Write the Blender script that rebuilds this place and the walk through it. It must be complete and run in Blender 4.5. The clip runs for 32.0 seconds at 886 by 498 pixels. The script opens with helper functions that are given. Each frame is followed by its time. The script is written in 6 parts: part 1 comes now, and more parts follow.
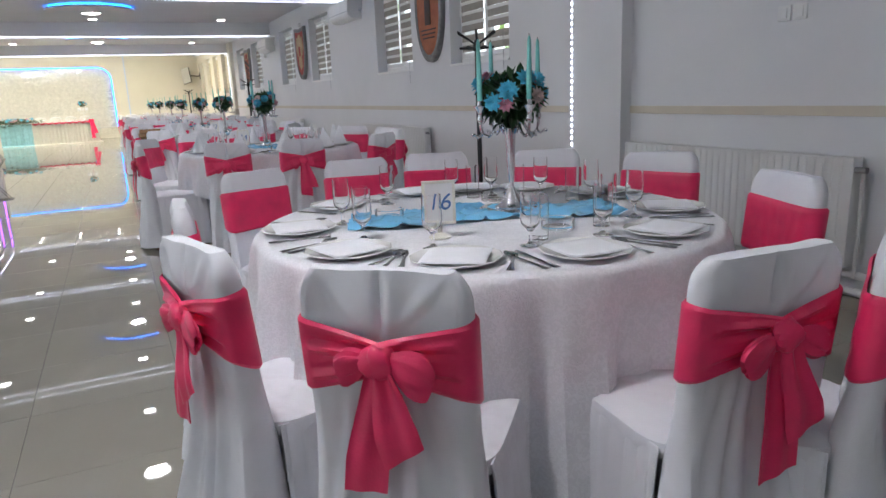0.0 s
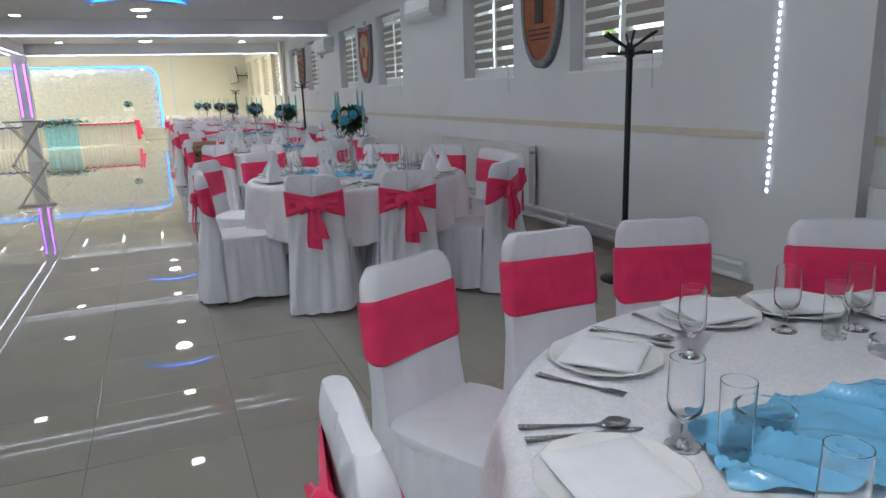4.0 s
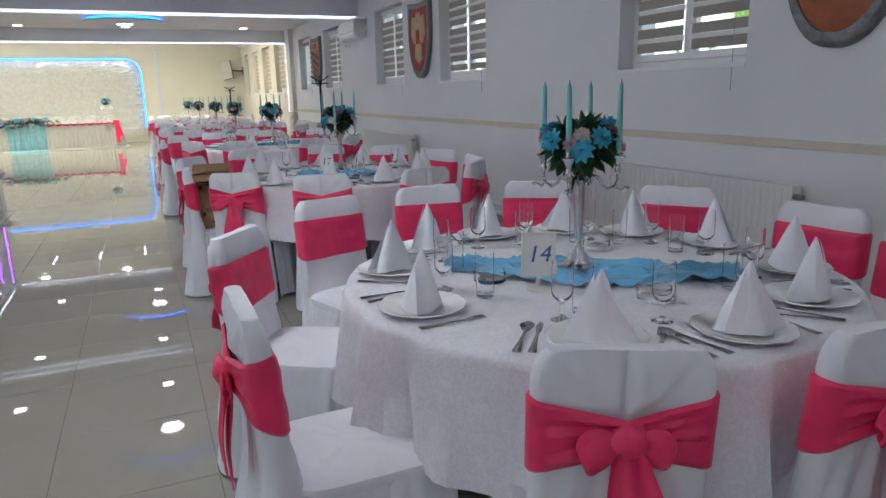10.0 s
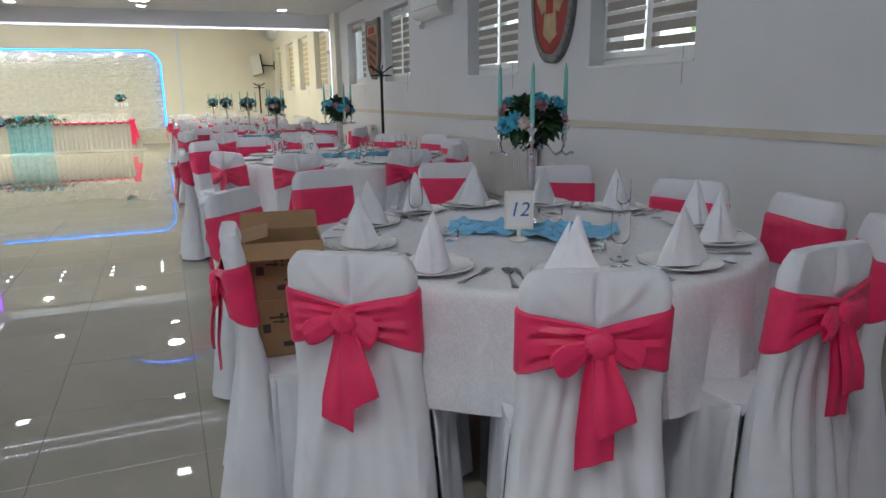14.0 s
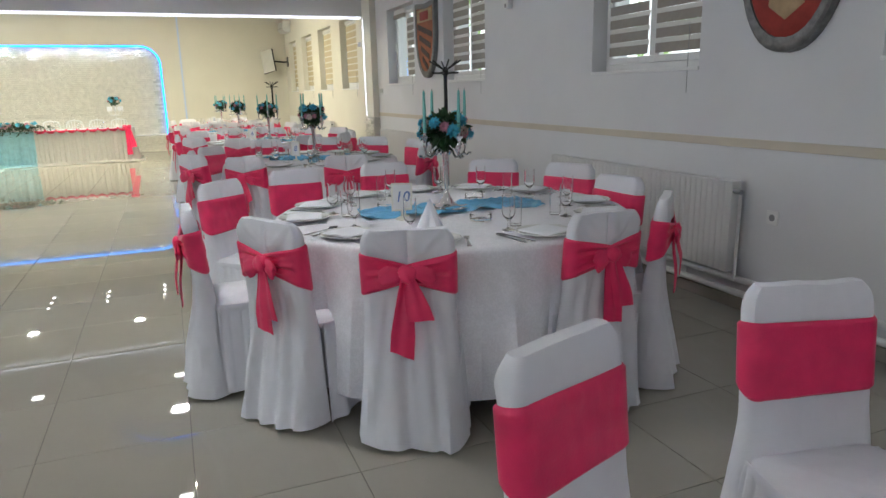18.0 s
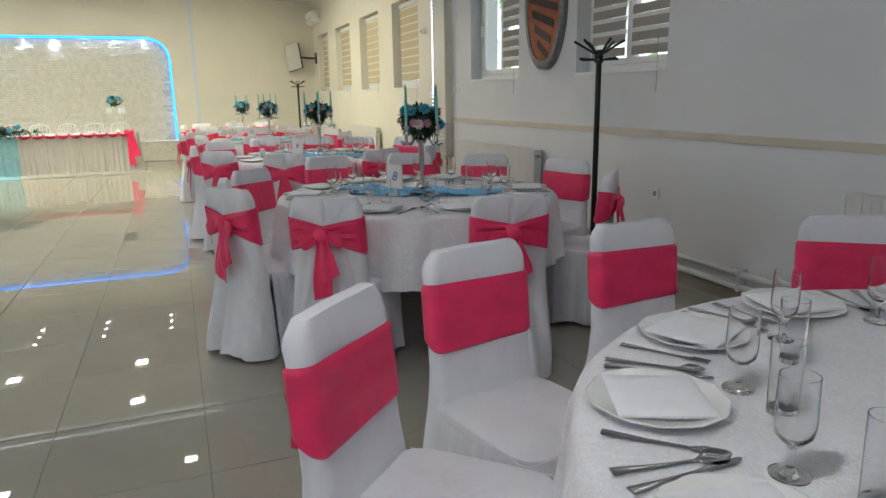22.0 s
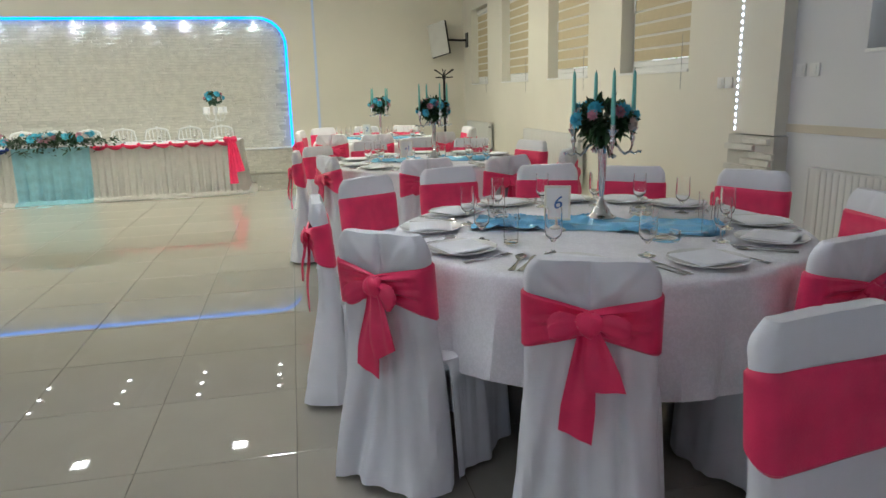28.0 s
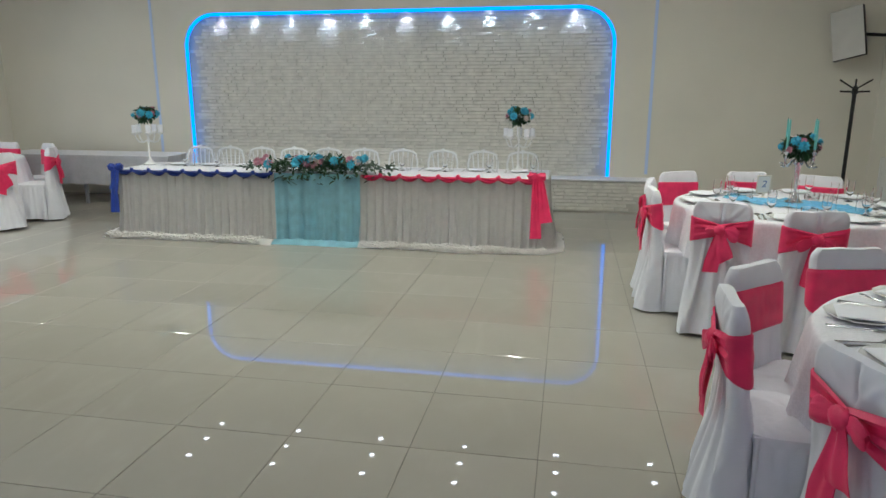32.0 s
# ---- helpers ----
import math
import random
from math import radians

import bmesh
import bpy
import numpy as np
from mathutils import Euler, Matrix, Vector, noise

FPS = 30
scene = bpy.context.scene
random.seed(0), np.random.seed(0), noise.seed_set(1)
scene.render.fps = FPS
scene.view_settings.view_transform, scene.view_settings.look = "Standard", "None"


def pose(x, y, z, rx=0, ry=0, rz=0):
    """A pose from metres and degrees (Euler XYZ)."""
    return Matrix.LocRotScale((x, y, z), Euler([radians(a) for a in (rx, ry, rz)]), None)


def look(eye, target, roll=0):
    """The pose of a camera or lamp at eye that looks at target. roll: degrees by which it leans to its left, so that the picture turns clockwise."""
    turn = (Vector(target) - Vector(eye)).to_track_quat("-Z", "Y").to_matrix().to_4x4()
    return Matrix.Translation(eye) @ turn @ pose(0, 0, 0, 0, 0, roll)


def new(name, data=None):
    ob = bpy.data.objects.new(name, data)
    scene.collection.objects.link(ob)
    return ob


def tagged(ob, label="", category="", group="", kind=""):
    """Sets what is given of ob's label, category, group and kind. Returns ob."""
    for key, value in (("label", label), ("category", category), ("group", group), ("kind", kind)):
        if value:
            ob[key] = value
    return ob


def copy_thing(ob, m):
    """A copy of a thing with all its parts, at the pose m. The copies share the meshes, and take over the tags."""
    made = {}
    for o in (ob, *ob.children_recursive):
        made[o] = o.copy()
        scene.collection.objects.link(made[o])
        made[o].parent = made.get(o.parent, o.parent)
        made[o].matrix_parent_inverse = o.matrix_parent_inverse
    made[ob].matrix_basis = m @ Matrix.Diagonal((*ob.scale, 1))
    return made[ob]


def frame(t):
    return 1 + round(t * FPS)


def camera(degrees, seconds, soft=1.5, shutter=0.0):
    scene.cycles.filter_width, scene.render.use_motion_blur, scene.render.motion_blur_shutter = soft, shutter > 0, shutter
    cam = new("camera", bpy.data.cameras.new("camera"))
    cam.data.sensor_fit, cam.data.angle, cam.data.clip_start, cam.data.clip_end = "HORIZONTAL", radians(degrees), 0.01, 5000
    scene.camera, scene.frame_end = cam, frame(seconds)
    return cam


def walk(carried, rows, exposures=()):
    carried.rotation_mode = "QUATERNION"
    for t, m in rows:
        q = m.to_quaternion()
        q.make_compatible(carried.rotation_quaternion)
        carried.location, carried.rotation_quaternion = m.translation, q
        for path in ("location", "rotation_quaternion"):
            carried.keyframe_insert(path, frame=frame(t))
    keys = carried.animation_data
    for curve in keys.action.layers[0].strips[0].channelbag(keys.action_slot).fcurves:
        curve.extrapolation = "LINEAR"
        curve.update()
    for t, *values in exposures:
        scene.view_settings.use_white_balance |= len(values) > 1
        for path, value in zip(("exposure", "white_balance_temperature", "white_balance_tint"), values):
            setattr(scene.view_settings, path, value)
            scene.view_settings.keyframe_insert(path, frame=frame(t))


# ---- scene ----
cam = camera(67.0, 32.0, soft=1.5)
# seconds, x, y, z, yaw, pitch, roll
PATH = [
    (0.0, 1.541, 0.535, 1.263, -25.91, -13.25, 2.41),
    (0.5, 1.575, 0.721, 1.271, -24.96, -13.12, 2.32),
    (1.0, 1.550, 0.911, 1.275, -23.96, -13.09, 2.23),
    (1.5, 1.498, 1.113, 1.310, -23.58, -13.09, 2.17),
    (2.0, 1.474, 1.265, 1.339, -23.34, -13.05, 2.22),
    (2.5, 1.498, 1.434, 1.361, -23.25, -13.08, 2.21),
    (3.0, 1.507, 1.607, 1.364, -23.09, -13.13, 2.17),
    (3.5, 1.490, 1.828, 1.385, -22.88, -13.20, 2.04),
    (5.5, 1.469, 2.796, 1.467, -23.06, -13.19, 1.58),
    (6.0, 1.442, 3.031, 1.465, -23.39, -13.16, 1.53),
    (6.5, 1.423, 3.287, 1.467, -23.67, -13.21, 1.56),
    (7.0, 1.425, 3.550, 1.469, -23.93, -13.23, 1.49),
    (7.5, 1.420, 3.842, 1.467, -24.18, -13.26, 1.47),
    (8.0, 1.437, 4.112, 1.459, -24.26, -13.22, 1.53),
    (8.5, 1.474, 4.407, 1.447, -24.44, -13.28, 1.51),
    (9.0, 1.516, 4.710, 1.441, -24.40, -13.23, 1.43),
    (9.5, 1.519, 5.049, 1.433, -24.19, -13.25, 1.35),
    (10.0, 1.532, 5.356, 1.420, -23.93, -13.21, 1.34),
    (10.5, 1.576, 5.682, 1.407, -23.68, -13.28, 1.36),
    (11.0, 1.608, 5.995, 1.404, -23.38, -13.30, 1.30),
    (11.5, 1.613, 6.341, 1.403, -23.01, -13.32, 1.21),
    (12.0, 1.601, 6.730, 1.380, -22.77, -13.19, 1.19),
    (12.5, 1.611, 7.128, 1.376, -22.58, -13.11, 1.09),
    (13.0, 1.601, 7.519, 1.369, -22.23, -13.10, 1.00),
    (13.5, 1.598, 7.924, 1.353, -22.12, -12.99, 0.86),
    (14.0, 1.629, 8.323, 1.332, -22.30, -12.96, 0.78),
    (14.5, 1.627, 8.700, 1.328, -22.31, -12.88, 0.74),
    (15.0, 1.580, 9.032, 1.350, -22.40, -12.79, 0.74),
    (15.5, 1.549, 9.322, 1.365, -22.45, -12.76, 0.84),
    (16.5, 1.520, 9.966, 1.407, -22.30, -13.08, 1.18),
    (17.0, 1.555, 10.288, 1.429, -22.22, -13.24, 1.35),
    (17.5, 1.660, 10.610, 1.450, -22.15, -13.40, 1.52),
    (18.0, 1.703, 10.953, 1.439, -22.11, -13.36, 1.33),
    (18.5, 1.713, 11.304, 1.430, -21.90, -13.23, 1.19),
    (19.0, 1.731, 11.667, 1.413, -21.89, -13.19, 1.13),
    (19.5, 1.744, 12.019, 1.406, -21.95, -13.15, 0.99),
    (20.0, 1.719, 12.374, 1.402, -21.84, -13.06, 0.91),
    (20.5, 1.690, 12.702, 1.393, -21.69, -13.01, 0.93),
    (21.0, 1.682, 13.074, 1.384, -21.61, -12.98, 0.91),
    (21.5, 1.675, 13.448, 1.377, -21.62, -12.98, 0.89),
    (22.0, 1.652, 13.801, 1.380, -21.60, -12.94, 0.90),
    (22.5, 1.631, 14.131, 1.371, -21.76, -13.05, 0.89),
    (23.0, 1.599, 14.453, 1.369, -21.84, -13.03, 0.86),
    (23.5, 1.537, 14.797, 1.365, -21.94, -13.02, 0.82),
    (24.0, 1.527, 15.133, 1.357, -22.13, -13.10, 0.87),
    (24.5, 1.538, 15.484, 1.368, -22.20, -13.12, 0.97),
    (26.5, 1.740, 16.768, 1.326, -16.73, -13.19, 1.79),
    (27.0, 1.732, 17.170, 1.349, -14.92, -13.18, 1.73),
    (27.5, 1.747, 17.586, 1.360, -14.10, -13.21, 1.60),
    (28.0, 1.735, 17.987, 1.368, -12.46, -13.18, 1.44),
    (28.5, 1.686, 18.389, 1.397, -10.32, -13.10, 1.32),
    (29.0, 1.651, 18.782, 1.406, -7.35, -13.12, 1.25),
    (29.5, 1.613, 19.160, 1.440, -2.80, -13.00, 1.06),
    (30.0, 1.546, 19.597, 1.480, 0.99, -12.87, 0.95),
    (30.5, 1.460, 20.038, 1.516, 4.19, -12.91, 0.79),
    (31.0, 1.348, 20.451, 1.557, 7.38, -12.93, 0.57),
    (31.5, 1.221, 20.866, 1.598, 9.84, -13.05, 0.29),
    (32.0, 1.130, 21.268, 1.638, 10.47, -13.30, -0.01),
]
EXPOSURES = [(0.0, 0.35, 6200, 9), (1.0, 0.1, 6100, 5), (2.0, -0.1, 6000, 5), (3.0, 0.0, 5950, 4), (6.0, 0.3, 6100, 8), (9.0, 0.2, 6050, 10), (11.0, -0.08, 5900, 4), (13.0, -0.05, 6100, 5), (15.5, -0.1, 6050, 4), (19.0, 0.05, 6300, 5), (21.0, -0.2, 6300, 4), (22.5, -0.15, 6250, 3), (24.5, 0.05, 6200, 4), (26.5, -0.28, 6050, 4), (28.0, -0.52, 5900, 5), (30.0, -0.85, 5750, 6), (32.0, -1.1, 5400, 9)]
walk(cam, [(t, pose(x, y, z, 90 + pitch, roll, yaw)) for t, x, y, z, yaw, pitch, roll in PATH], EXPOSURES)

# ---------------------------------------------------------------- plan
WALL = 5.04            # window wall
LEFT = -7.9
BACK = 31.0
FRONT = -3.0
LOW, HIGH = 2.95, 3.65  # ceilings of the low hall and of the dance floor
STEP_Y = 22.7
BEAMS = (-0.7, 5.15, 11.0, 16.85, 22.7)
BEAM_X = -1.6
WINDOWS = ((0.40, 1.65), (6.25, 7.50), (8.57, 9.82), (12.09, 13.34), (14.61, 15.85), (17.91, 19.12), (20.21, 21.43))
HIGH_WINDOWS = ((23.28, 24.52), (25.31, 26.55), (27.31, 28.55), (29.36, 30.42))

# ---------------------------------------------------------------- world and light
world = bpy.data.worlds.new("world")
scene.world = world
world.use_nodes = True
wn = world.node_tree.nodes
sky = wn.new("ShaderNodeTexSky")
sky.sky_type, sky.sun_disc = "NISHITA", False
sky.sun_elevation, sky.sun_rotation = radians(35), radians(100)
wn["Background"].inputs["Strength"].default_value = 0.12
world.node_tree.links.new(sky.outputs[0], wn["Background"].inputs["Color"])

SUN = bpy.data.lights.new("sun", "SUN")
SUN.energy, SUN.angle, SUN.color = 3.0, radians(0.6), (1.0, 0.95, 0.86)
new("sun", SUN).matrix_world = look((30, 30, 24), (5, 14, 1))


def area(name, size_x, size_y, watts, colour, at):
    """A flat lamp that shines down."""
    data = bpy.data.lights.new(name, "AREA")
    data.shape, data.size, data.size_y, data.energy, data.color = "RECTANGLE", size_x, size_y, watts, colour
    new(name, data).location = at


LAMP = (1.0, 0.955, 0.965)
RING_Y = (2.2, 8.25, 14.3, 20.4)
for y in RING_Y:
    area("ring_lamp_light", 0.2, 0.2, 21.0, LAMP, (1.45, y, LOW - 0.118))
    area("ring_lamp_light", 0.2, 0.2, 24.0, LAMP, (-4.85, y, LOW - 0.118))
WARM = (1.0, 0.90, 0.66)
SPOT_X = (-5.7, -3.62, -1.55, 0.62, 2.75)
SPOT_Y = (25.54, 27.40)
for x in SPOT_X:
    for y in SPOT_Y:
        area("panel_light", 0.15, 0.15, 52.0, WARM, (x, y, HIGH - 0.042))

# ---------------------------------------------------------------- materials
def mat(name, colour, rough=0.6, metal=0.0, vary=0.12, scale=6.0, bump=0.0, fine=120.0, crease=0.0, coat=0.0, emit=None, power=0.0, glass=False, subsurface=0.0, per_piece=0.0):
    m = bpy.data.materials.new(name)
    m.use_nodes = True
    nt = m.node_tree
    p = nt.nodes["Principled BSDF"]
    p.inputs["Roughness"].default_value, p.inputs["Metallic"].default_value = rough, metal
    p.inputs["Coat Weight"].default_value = coat
    if glass:
        p.inputs["Transmission Weight"].default_value = 1.0
        p.inputs["IOR"].default_value = 1.3
    c = (*colour, 1.0)
    if emit:
        p.inputs["Emission Color"].default_value = (*emit, 1.0)
        p.inputs["Emission Strength"].default_value = power
    if vary or bump or per_piece:
        co = nt.nodes.new("ShaderNodeTexCoord")
        big = nt.nodes.new("ShaderNodeTexNoise")
        big.inputs["Scale"].default_value, big.inputs["Detail"].default_value = scale, 5.0
        nt.links.new(co.outputs["Object"], big.inputs["Vector"])
        ramp = nt.nodes.new("ShaderNodeMapRange")
        ramp.inputs["From Min"].default_value, ramp.inputs["From Max"].default_value = 0.3, 0.7
        ramp.inputs["To Min"].default_value, ramp.inputs["To Max"].default_value = 1.0 - vary, 1.0 + vary * 0.4
        nt.links.new(big.outputs["Fac"], ramp.inputs["Value"])
        mul = nt.nodes.new("ShaderNodeVectorMath")
        mul.operation = "SCALE"
        mul.inputs[0].default_value = colour
        nt.links.new(ramp.outputs[0], mul.inputs["Scale"])
        last = mul.outputs[0]
        if per_piece:
            info = nt.nodes.new("ShaderNodeObjectInfo")
            r2 = nt.nodes.new("ShaderNodeMapRange")
            r2.inputs["To Min"].default_value, r2.inputs["To Max"].default_value = 1.0 - per_piece, 1.0 + per_piece
            nt.links.new(info.outputs["Random"], r2.inputs["Value"])
            mul2 = nt.nodes.new("ShaderNodeVectorMath")
            mul2.operation = "SCALE"
            nt.links.new(last, mul2.inputs[0])
            nt.links.new(r2.outputs[0], mul2.inputs["Scale"])
            last = mul2.outputs[0]
        nt.links.new(last, p.inputs["Base Color"])
        if bump:
            small = nt.nodes.new("ShaderNodeTexNoise")
            small.inputs["Scale"].default_value, small.inputs["Detail"].default_value = fine, 3.0
            nt.links.new(co.outputs["Object"], small.inputs["Vector"])
            bp = nt.nodes.new("ShaderNodeBump")
            bp.inputs["Strength"].default_value, bp.inputs["Distance"].default_value = bump, 0.004
            nt.links.new(small.outputs["Fac"], bp.inputs["Height"])
            nt.links.new(bp.outputs[0], p.inputs["Normal"])
            if crease:
                wr = nt.nodes.new("ShaderNodeTexNoise")
                wr.inputs["Scale"].default_value, wr.inputs["Detail"].default_value, wr.inputs["Distortion"].default_value = 5.0, 2.0, 0.3
                mp = nt.nodes.new("ShaderNodeMapping")
                mp.inputs["Scale"].default_value = (1.6, 1.6, 0.7)
                nt.links.new(co.outputs["Object"], mp.inputs["Vector"])
                nt.links.new(mp.outputs[0], wr.inputs["Vector"])
                b2 = nt.nodes.new("ShaderNodeBump")
                b2.inputs["Strength"].default_value, b2.inputs["Distance"].default_value = crease, 0.03
                nt.links.new(wr.outputs["Fac"], b2.inputs["Height"])
                nt.links.new(b2.outputs[0], bp.inputs["Normal"])
    else:
        p.inputs["Base Color"].default_value = c
    return m


def emission(name, colour, power):
    m = bpy.data.materials.new(name)
    m.use_nodes = True
    nt = m.node_tree
    nt.nodes.remove(nt.nodes["Principled BSDF"])
    e = nt.nodes.new("ShaderNodeEmission")
    e.inputs["Color"].default_value, e.inputs["Strength"].default_value = (*colour, 1.0), power
    nt.links.new(e.outputs[0], nt.nodes["Material Output"].inputs["Surface"])
    return m


def damask_material():
    """White cloth with a leafy woven pattern, a little shinier and raised, its sheen also in the colour."""
    m = mat("white_damask", (0.81, 0.81, 0.85), 0.7, vary=0.05, scale=9, bump=0.25, fine=300)
    nt = m.node_tree
    p = nt.nodes["Principled BSDF"]
    co = nt.nodes["Texture Coordinate"]
    pat = nt.nodes.new("ShaderNodeTexNoise")
    pat.inputs["Scale"].default_value, pat.inputs["Detail"].default_value, pat.inputs["Distortion"].default_value = 58.0, 2.0, 1.8
    nt.links.new(co.outputs["Object"], pat.inputs["Vector"])
    edge = nt.nodes.new("ShaderNodeMapRange")
    edge.inputs["From Min"].default_value, edge.inputs["From Max"].default_value = 0.47, 0.55
    nt.links.new(pat.outputs["Fac"], edge.inputs["Value"])
    rough = nt.nodes.new("ShaderNodeMapRange")
    rough.inputs["To Min"].default_value, rough.inputs["To Max"].default_value = 0.74, 0.50
    nt.links.new(edge.outputs[0], rough.inputs["Value"])
    nt.links.new(rough.outputs[0], p.inputs["Roughness"])
    bp = nt.nodes.new("ShaderNodeBump")
    bp.inputs["Strength"].default_value, bp.inputs["Distance"].default_value = 0.26, 0.002
    nt.links.new(edge.outputs[0], bp.inputs["Height"])
    nt.links.new(bp.outputs[0], nt.nodes["Bump"].inputs["Normal"])
    # sheen of the woven pattern painted in: motif slightly lighter than the ground
    sheen_tone = nt.nodes.new("ShaderNodeMapRange")
    sheen_tone.inputs["To Min"].default_value, sheen_tone.inputs["To Max"].default_value = 0.965, 1.03
    nt.links.new(edge.outputs[0], sheen_tone.inputs["Value"])
    woven = nt.nodes.new("ShaderNodeVectorMath")
    woven.operation = "SCALE"
    nt.links.new(p.inputs["Base Color"].links[0].from_socket, woven.inputs[0])
    nt.links.new(sheen_tone.outputs[0], woven.inputs["Scale"])
    nt.links.new(woven.outputs[0], p.inputs["Base Color"])
    return m


PLASTER = mat("white_plaster", (0.70, 0.70, 0.71), 0.75, vary=0.05, scale=1.3, bump=0.25, fine=60)
CREAM = mat("cream_plaster", (0.74, 0.71, 0.62), 0.7, vary=0.05, scale=1.1, bump=0.2, fine=60)
CEILING = mat("ceiling_paint", (0.72, 0.72, 0.73), 0.7, vary=0.03, scale=1.0, bump=0.1, fine=50)
DADO = mat("beige_dado", (0.60, 0.54, 0.44), 0.5, vary=0.06, scale=5, bump=0.1)
PVC = mat("white_pvc", (0.78, 0.78, 0.77), 0.3, vary=0.03, scale=9)
ENAMEL = mat("radiator_enamel", (0.70, 0.70, 0.69), 0.32, vary=0.03, scale=4)
BLIND = mat("blind_band", (0.36, 0.33, 0.29), 0.8, vary=0.08, scale=20, bump=0.4, fine=400)
BLIND_WARM = mat("warm_blind_band", (0.55, 0.47, 0.31), 0.8, vary=0.06, scale=16, bump=0.4, fine=400)
VOILE = mat("blind_voile", (0.75, 0.74, 0.70), 0.8, vary=0.05, scale=30)
BLACK = mat("black_metal", (0.012, 0.012, 0.013), 0.38, metal=0.3, vary=0.2, scale=20, bump=0.1)
COVER = mat("white_chair_cover", (0.76, 0.765, 0.81), 0.85, vary=0.05, scale=7, bump=0.3, fine=420, crease=0.5)
CLOTH = damask_material()
NAPKIN = mat("white_napkin", (0.84, 0.85, 0.89), 0.8, vary=0.04, scale=20, bump=0.25, fine=500)
SASH = mat("pink_satin", (0.80, 0.03, 0.13), 0.42, vary=0.14, scale=11, bump=0.2, fine=160, crease=0.5)
RUNNER = mat("blue_satin", (0.20, 0.52, 0.80), 0.22, vary=0.12, scale=14, coat=0.25)
TURQUOISE = mat("turquoise_chiffon", (0.42, 0.74, 0.84), 0.6, vary=0.14, scale=10, bump=0.2, fine=200)
ROYAL = mat("royal_blue_satin", (0.02, 0.05, 0.32), 0.4, vary=0.15, scale=12, bump=0.2)
CHINA = mat("white_china", (0.85, 0.85, 0.84), 0.12, vary=0.02, scale=10, coat=0.4)
STEEL = mat("polished_steel", (0.52, 0.52, 0.53), 0.16, metal=1.0, vary=0.1, scale=30)
SILVER = mat("silver_plate", (0.62, 0.62, 0.64), 0.2, metal=1.0, vary=0.12, scale=40, bump=0.1, fine=60)
MIRROR = mat("mirror_plate", (0.75, 0.76, 0.78), 0.03, metal=1.0, vary=0.0)
GLASS = mat("clear_glass", (1, 1, 1), 0.02, vary=0.0, glass=True)
CANDLE = mat("teal_wax", (0.17, 0.50, 0.47), 0.45, vary=0.06, scale=30, coat=0.15)
LEAF = mat("dark_leaf", (0.030, 0.085, 0.030), 0.38, vary=0.5, scale=14, bump=0.2)
PETAL_BLUE = mat("blue_petal", (0.10, 0.48, 0.66), 0.7, vary=0.18, scale=40)
PETAL_PINK = mat("pink_petal", (0.55, 0.25, 0.32), 0.7, vary=0.2, scale=40)
PETAL_PALE = mat("pale_petal", (0.68, 0.55, 0.50), 0.7, vary=0.15, scale=40)
IVORY = mat("ivory_plastic", (0.76, 0.74, 0.66), 0.4, vary=0.03, scale=20)
PAPER = mat("paper", (0.80, 0.80, 0.80), 0.8, vary=0.02, scale=30)
INK = mat("blue_ink", (0.06, 0.16, 0.42), 0.6, vary=0.0)
WOOD = mat("brown_wood", (0.16, 0.075, 0.035), 0.5, vary=0.3, scale=30, bump=0.2)
CARD = mat("brown_cardboard", (0.33, 0.20, 0.10), 0.85, vary=0.12, scale=9, bump=0.3, fine=90)
CARD_INK = mat("dark_print", (0.06, 0.045, 0.035), 0.8, vary=0.1)
STONE = mat("white_stone", (0.70, 0.68, 0.62), 0.8, vary=0.14, scale=9, bump=0.9, fine=45, per_piece=0.07)
MORTAR = mat("mortar", (0.56, 0.54, 0.49), 0.9, vary=0.1, bump=0.4)
TULLE = mat("white_tulle", (0.79, 0.77, 0.74), 0.7, vary=0.05, scale=16, bump=0.4, fine=150)
CLEAR = mat("clear_acrylic", (0.85, 0.86, 0.86), 0.15, vary=0.0)
SHELL = mat("white_plastic", (0.76, 0.76, 0.75), 0.35, vary=0.03, scale=6)
GREY = mat("grey_plastic", (0.25, 0.25, 0.26), 0.45, vary=0.05)
SCREEN = mat("pale_screen_cover", (0.55, 0.54, 0.50), 0.35, vary=0.05)
CLAY = mat("shield_orange", (0.36, 0.10, 0.035), 0.6, vary=0.25, scale=12, bump=0.5)
RED = mat("shield_red", (0.35, 0.03, 0.02), 0.6, vary=0.25, scale=12, bump=0.4)
PEWTER = mat("shield_rim", (0.20, 0.20, 0.20), 0.45, metal=0.6, vary=0.35, scale=25, bump=0.8, fine=35)
DARK = mat("shield_dark", (0.05, 0.025, 0.02), 0.6, vary=0.3, scale=12, bump=0.4)
TAN = mat("shield_tan", (0.50, 0.36, 0.20), 0.6, vary=0.25, scale=12, bump=0.4)
SKIRTING = mat("skirting_tile", (0.36, 0.33, 0.28), 0.25, vary=0.1, scale=3)
GROUT = mat("dark_grout", (0.16, 0.15, 0.13), 0.7, vary=0.2, scale=8)
GRASS = mat("ground_outside", (0.10, 0.12, 0.06), 0.9, vary=0.3, scale=0.6)
LED_WHITE = emission("led_white", (0.80, 0.84, 1.0), 9.0)
LED_BLUE = emission("led_blue", (0.02, 0.20, 1.0), 9.0)
LED_CYAN = emission("led_cyan", (0.02, 0.27, 1.0), 4.5)
SPOT = emission("spot_lens", (1.0, 0.96, 0.90), 28.0)
# glow of the added west wall panes, fill light from the left
FILL_PANE = emission("fill_pane", (0.86, 0.93, 1.0), 4.0)
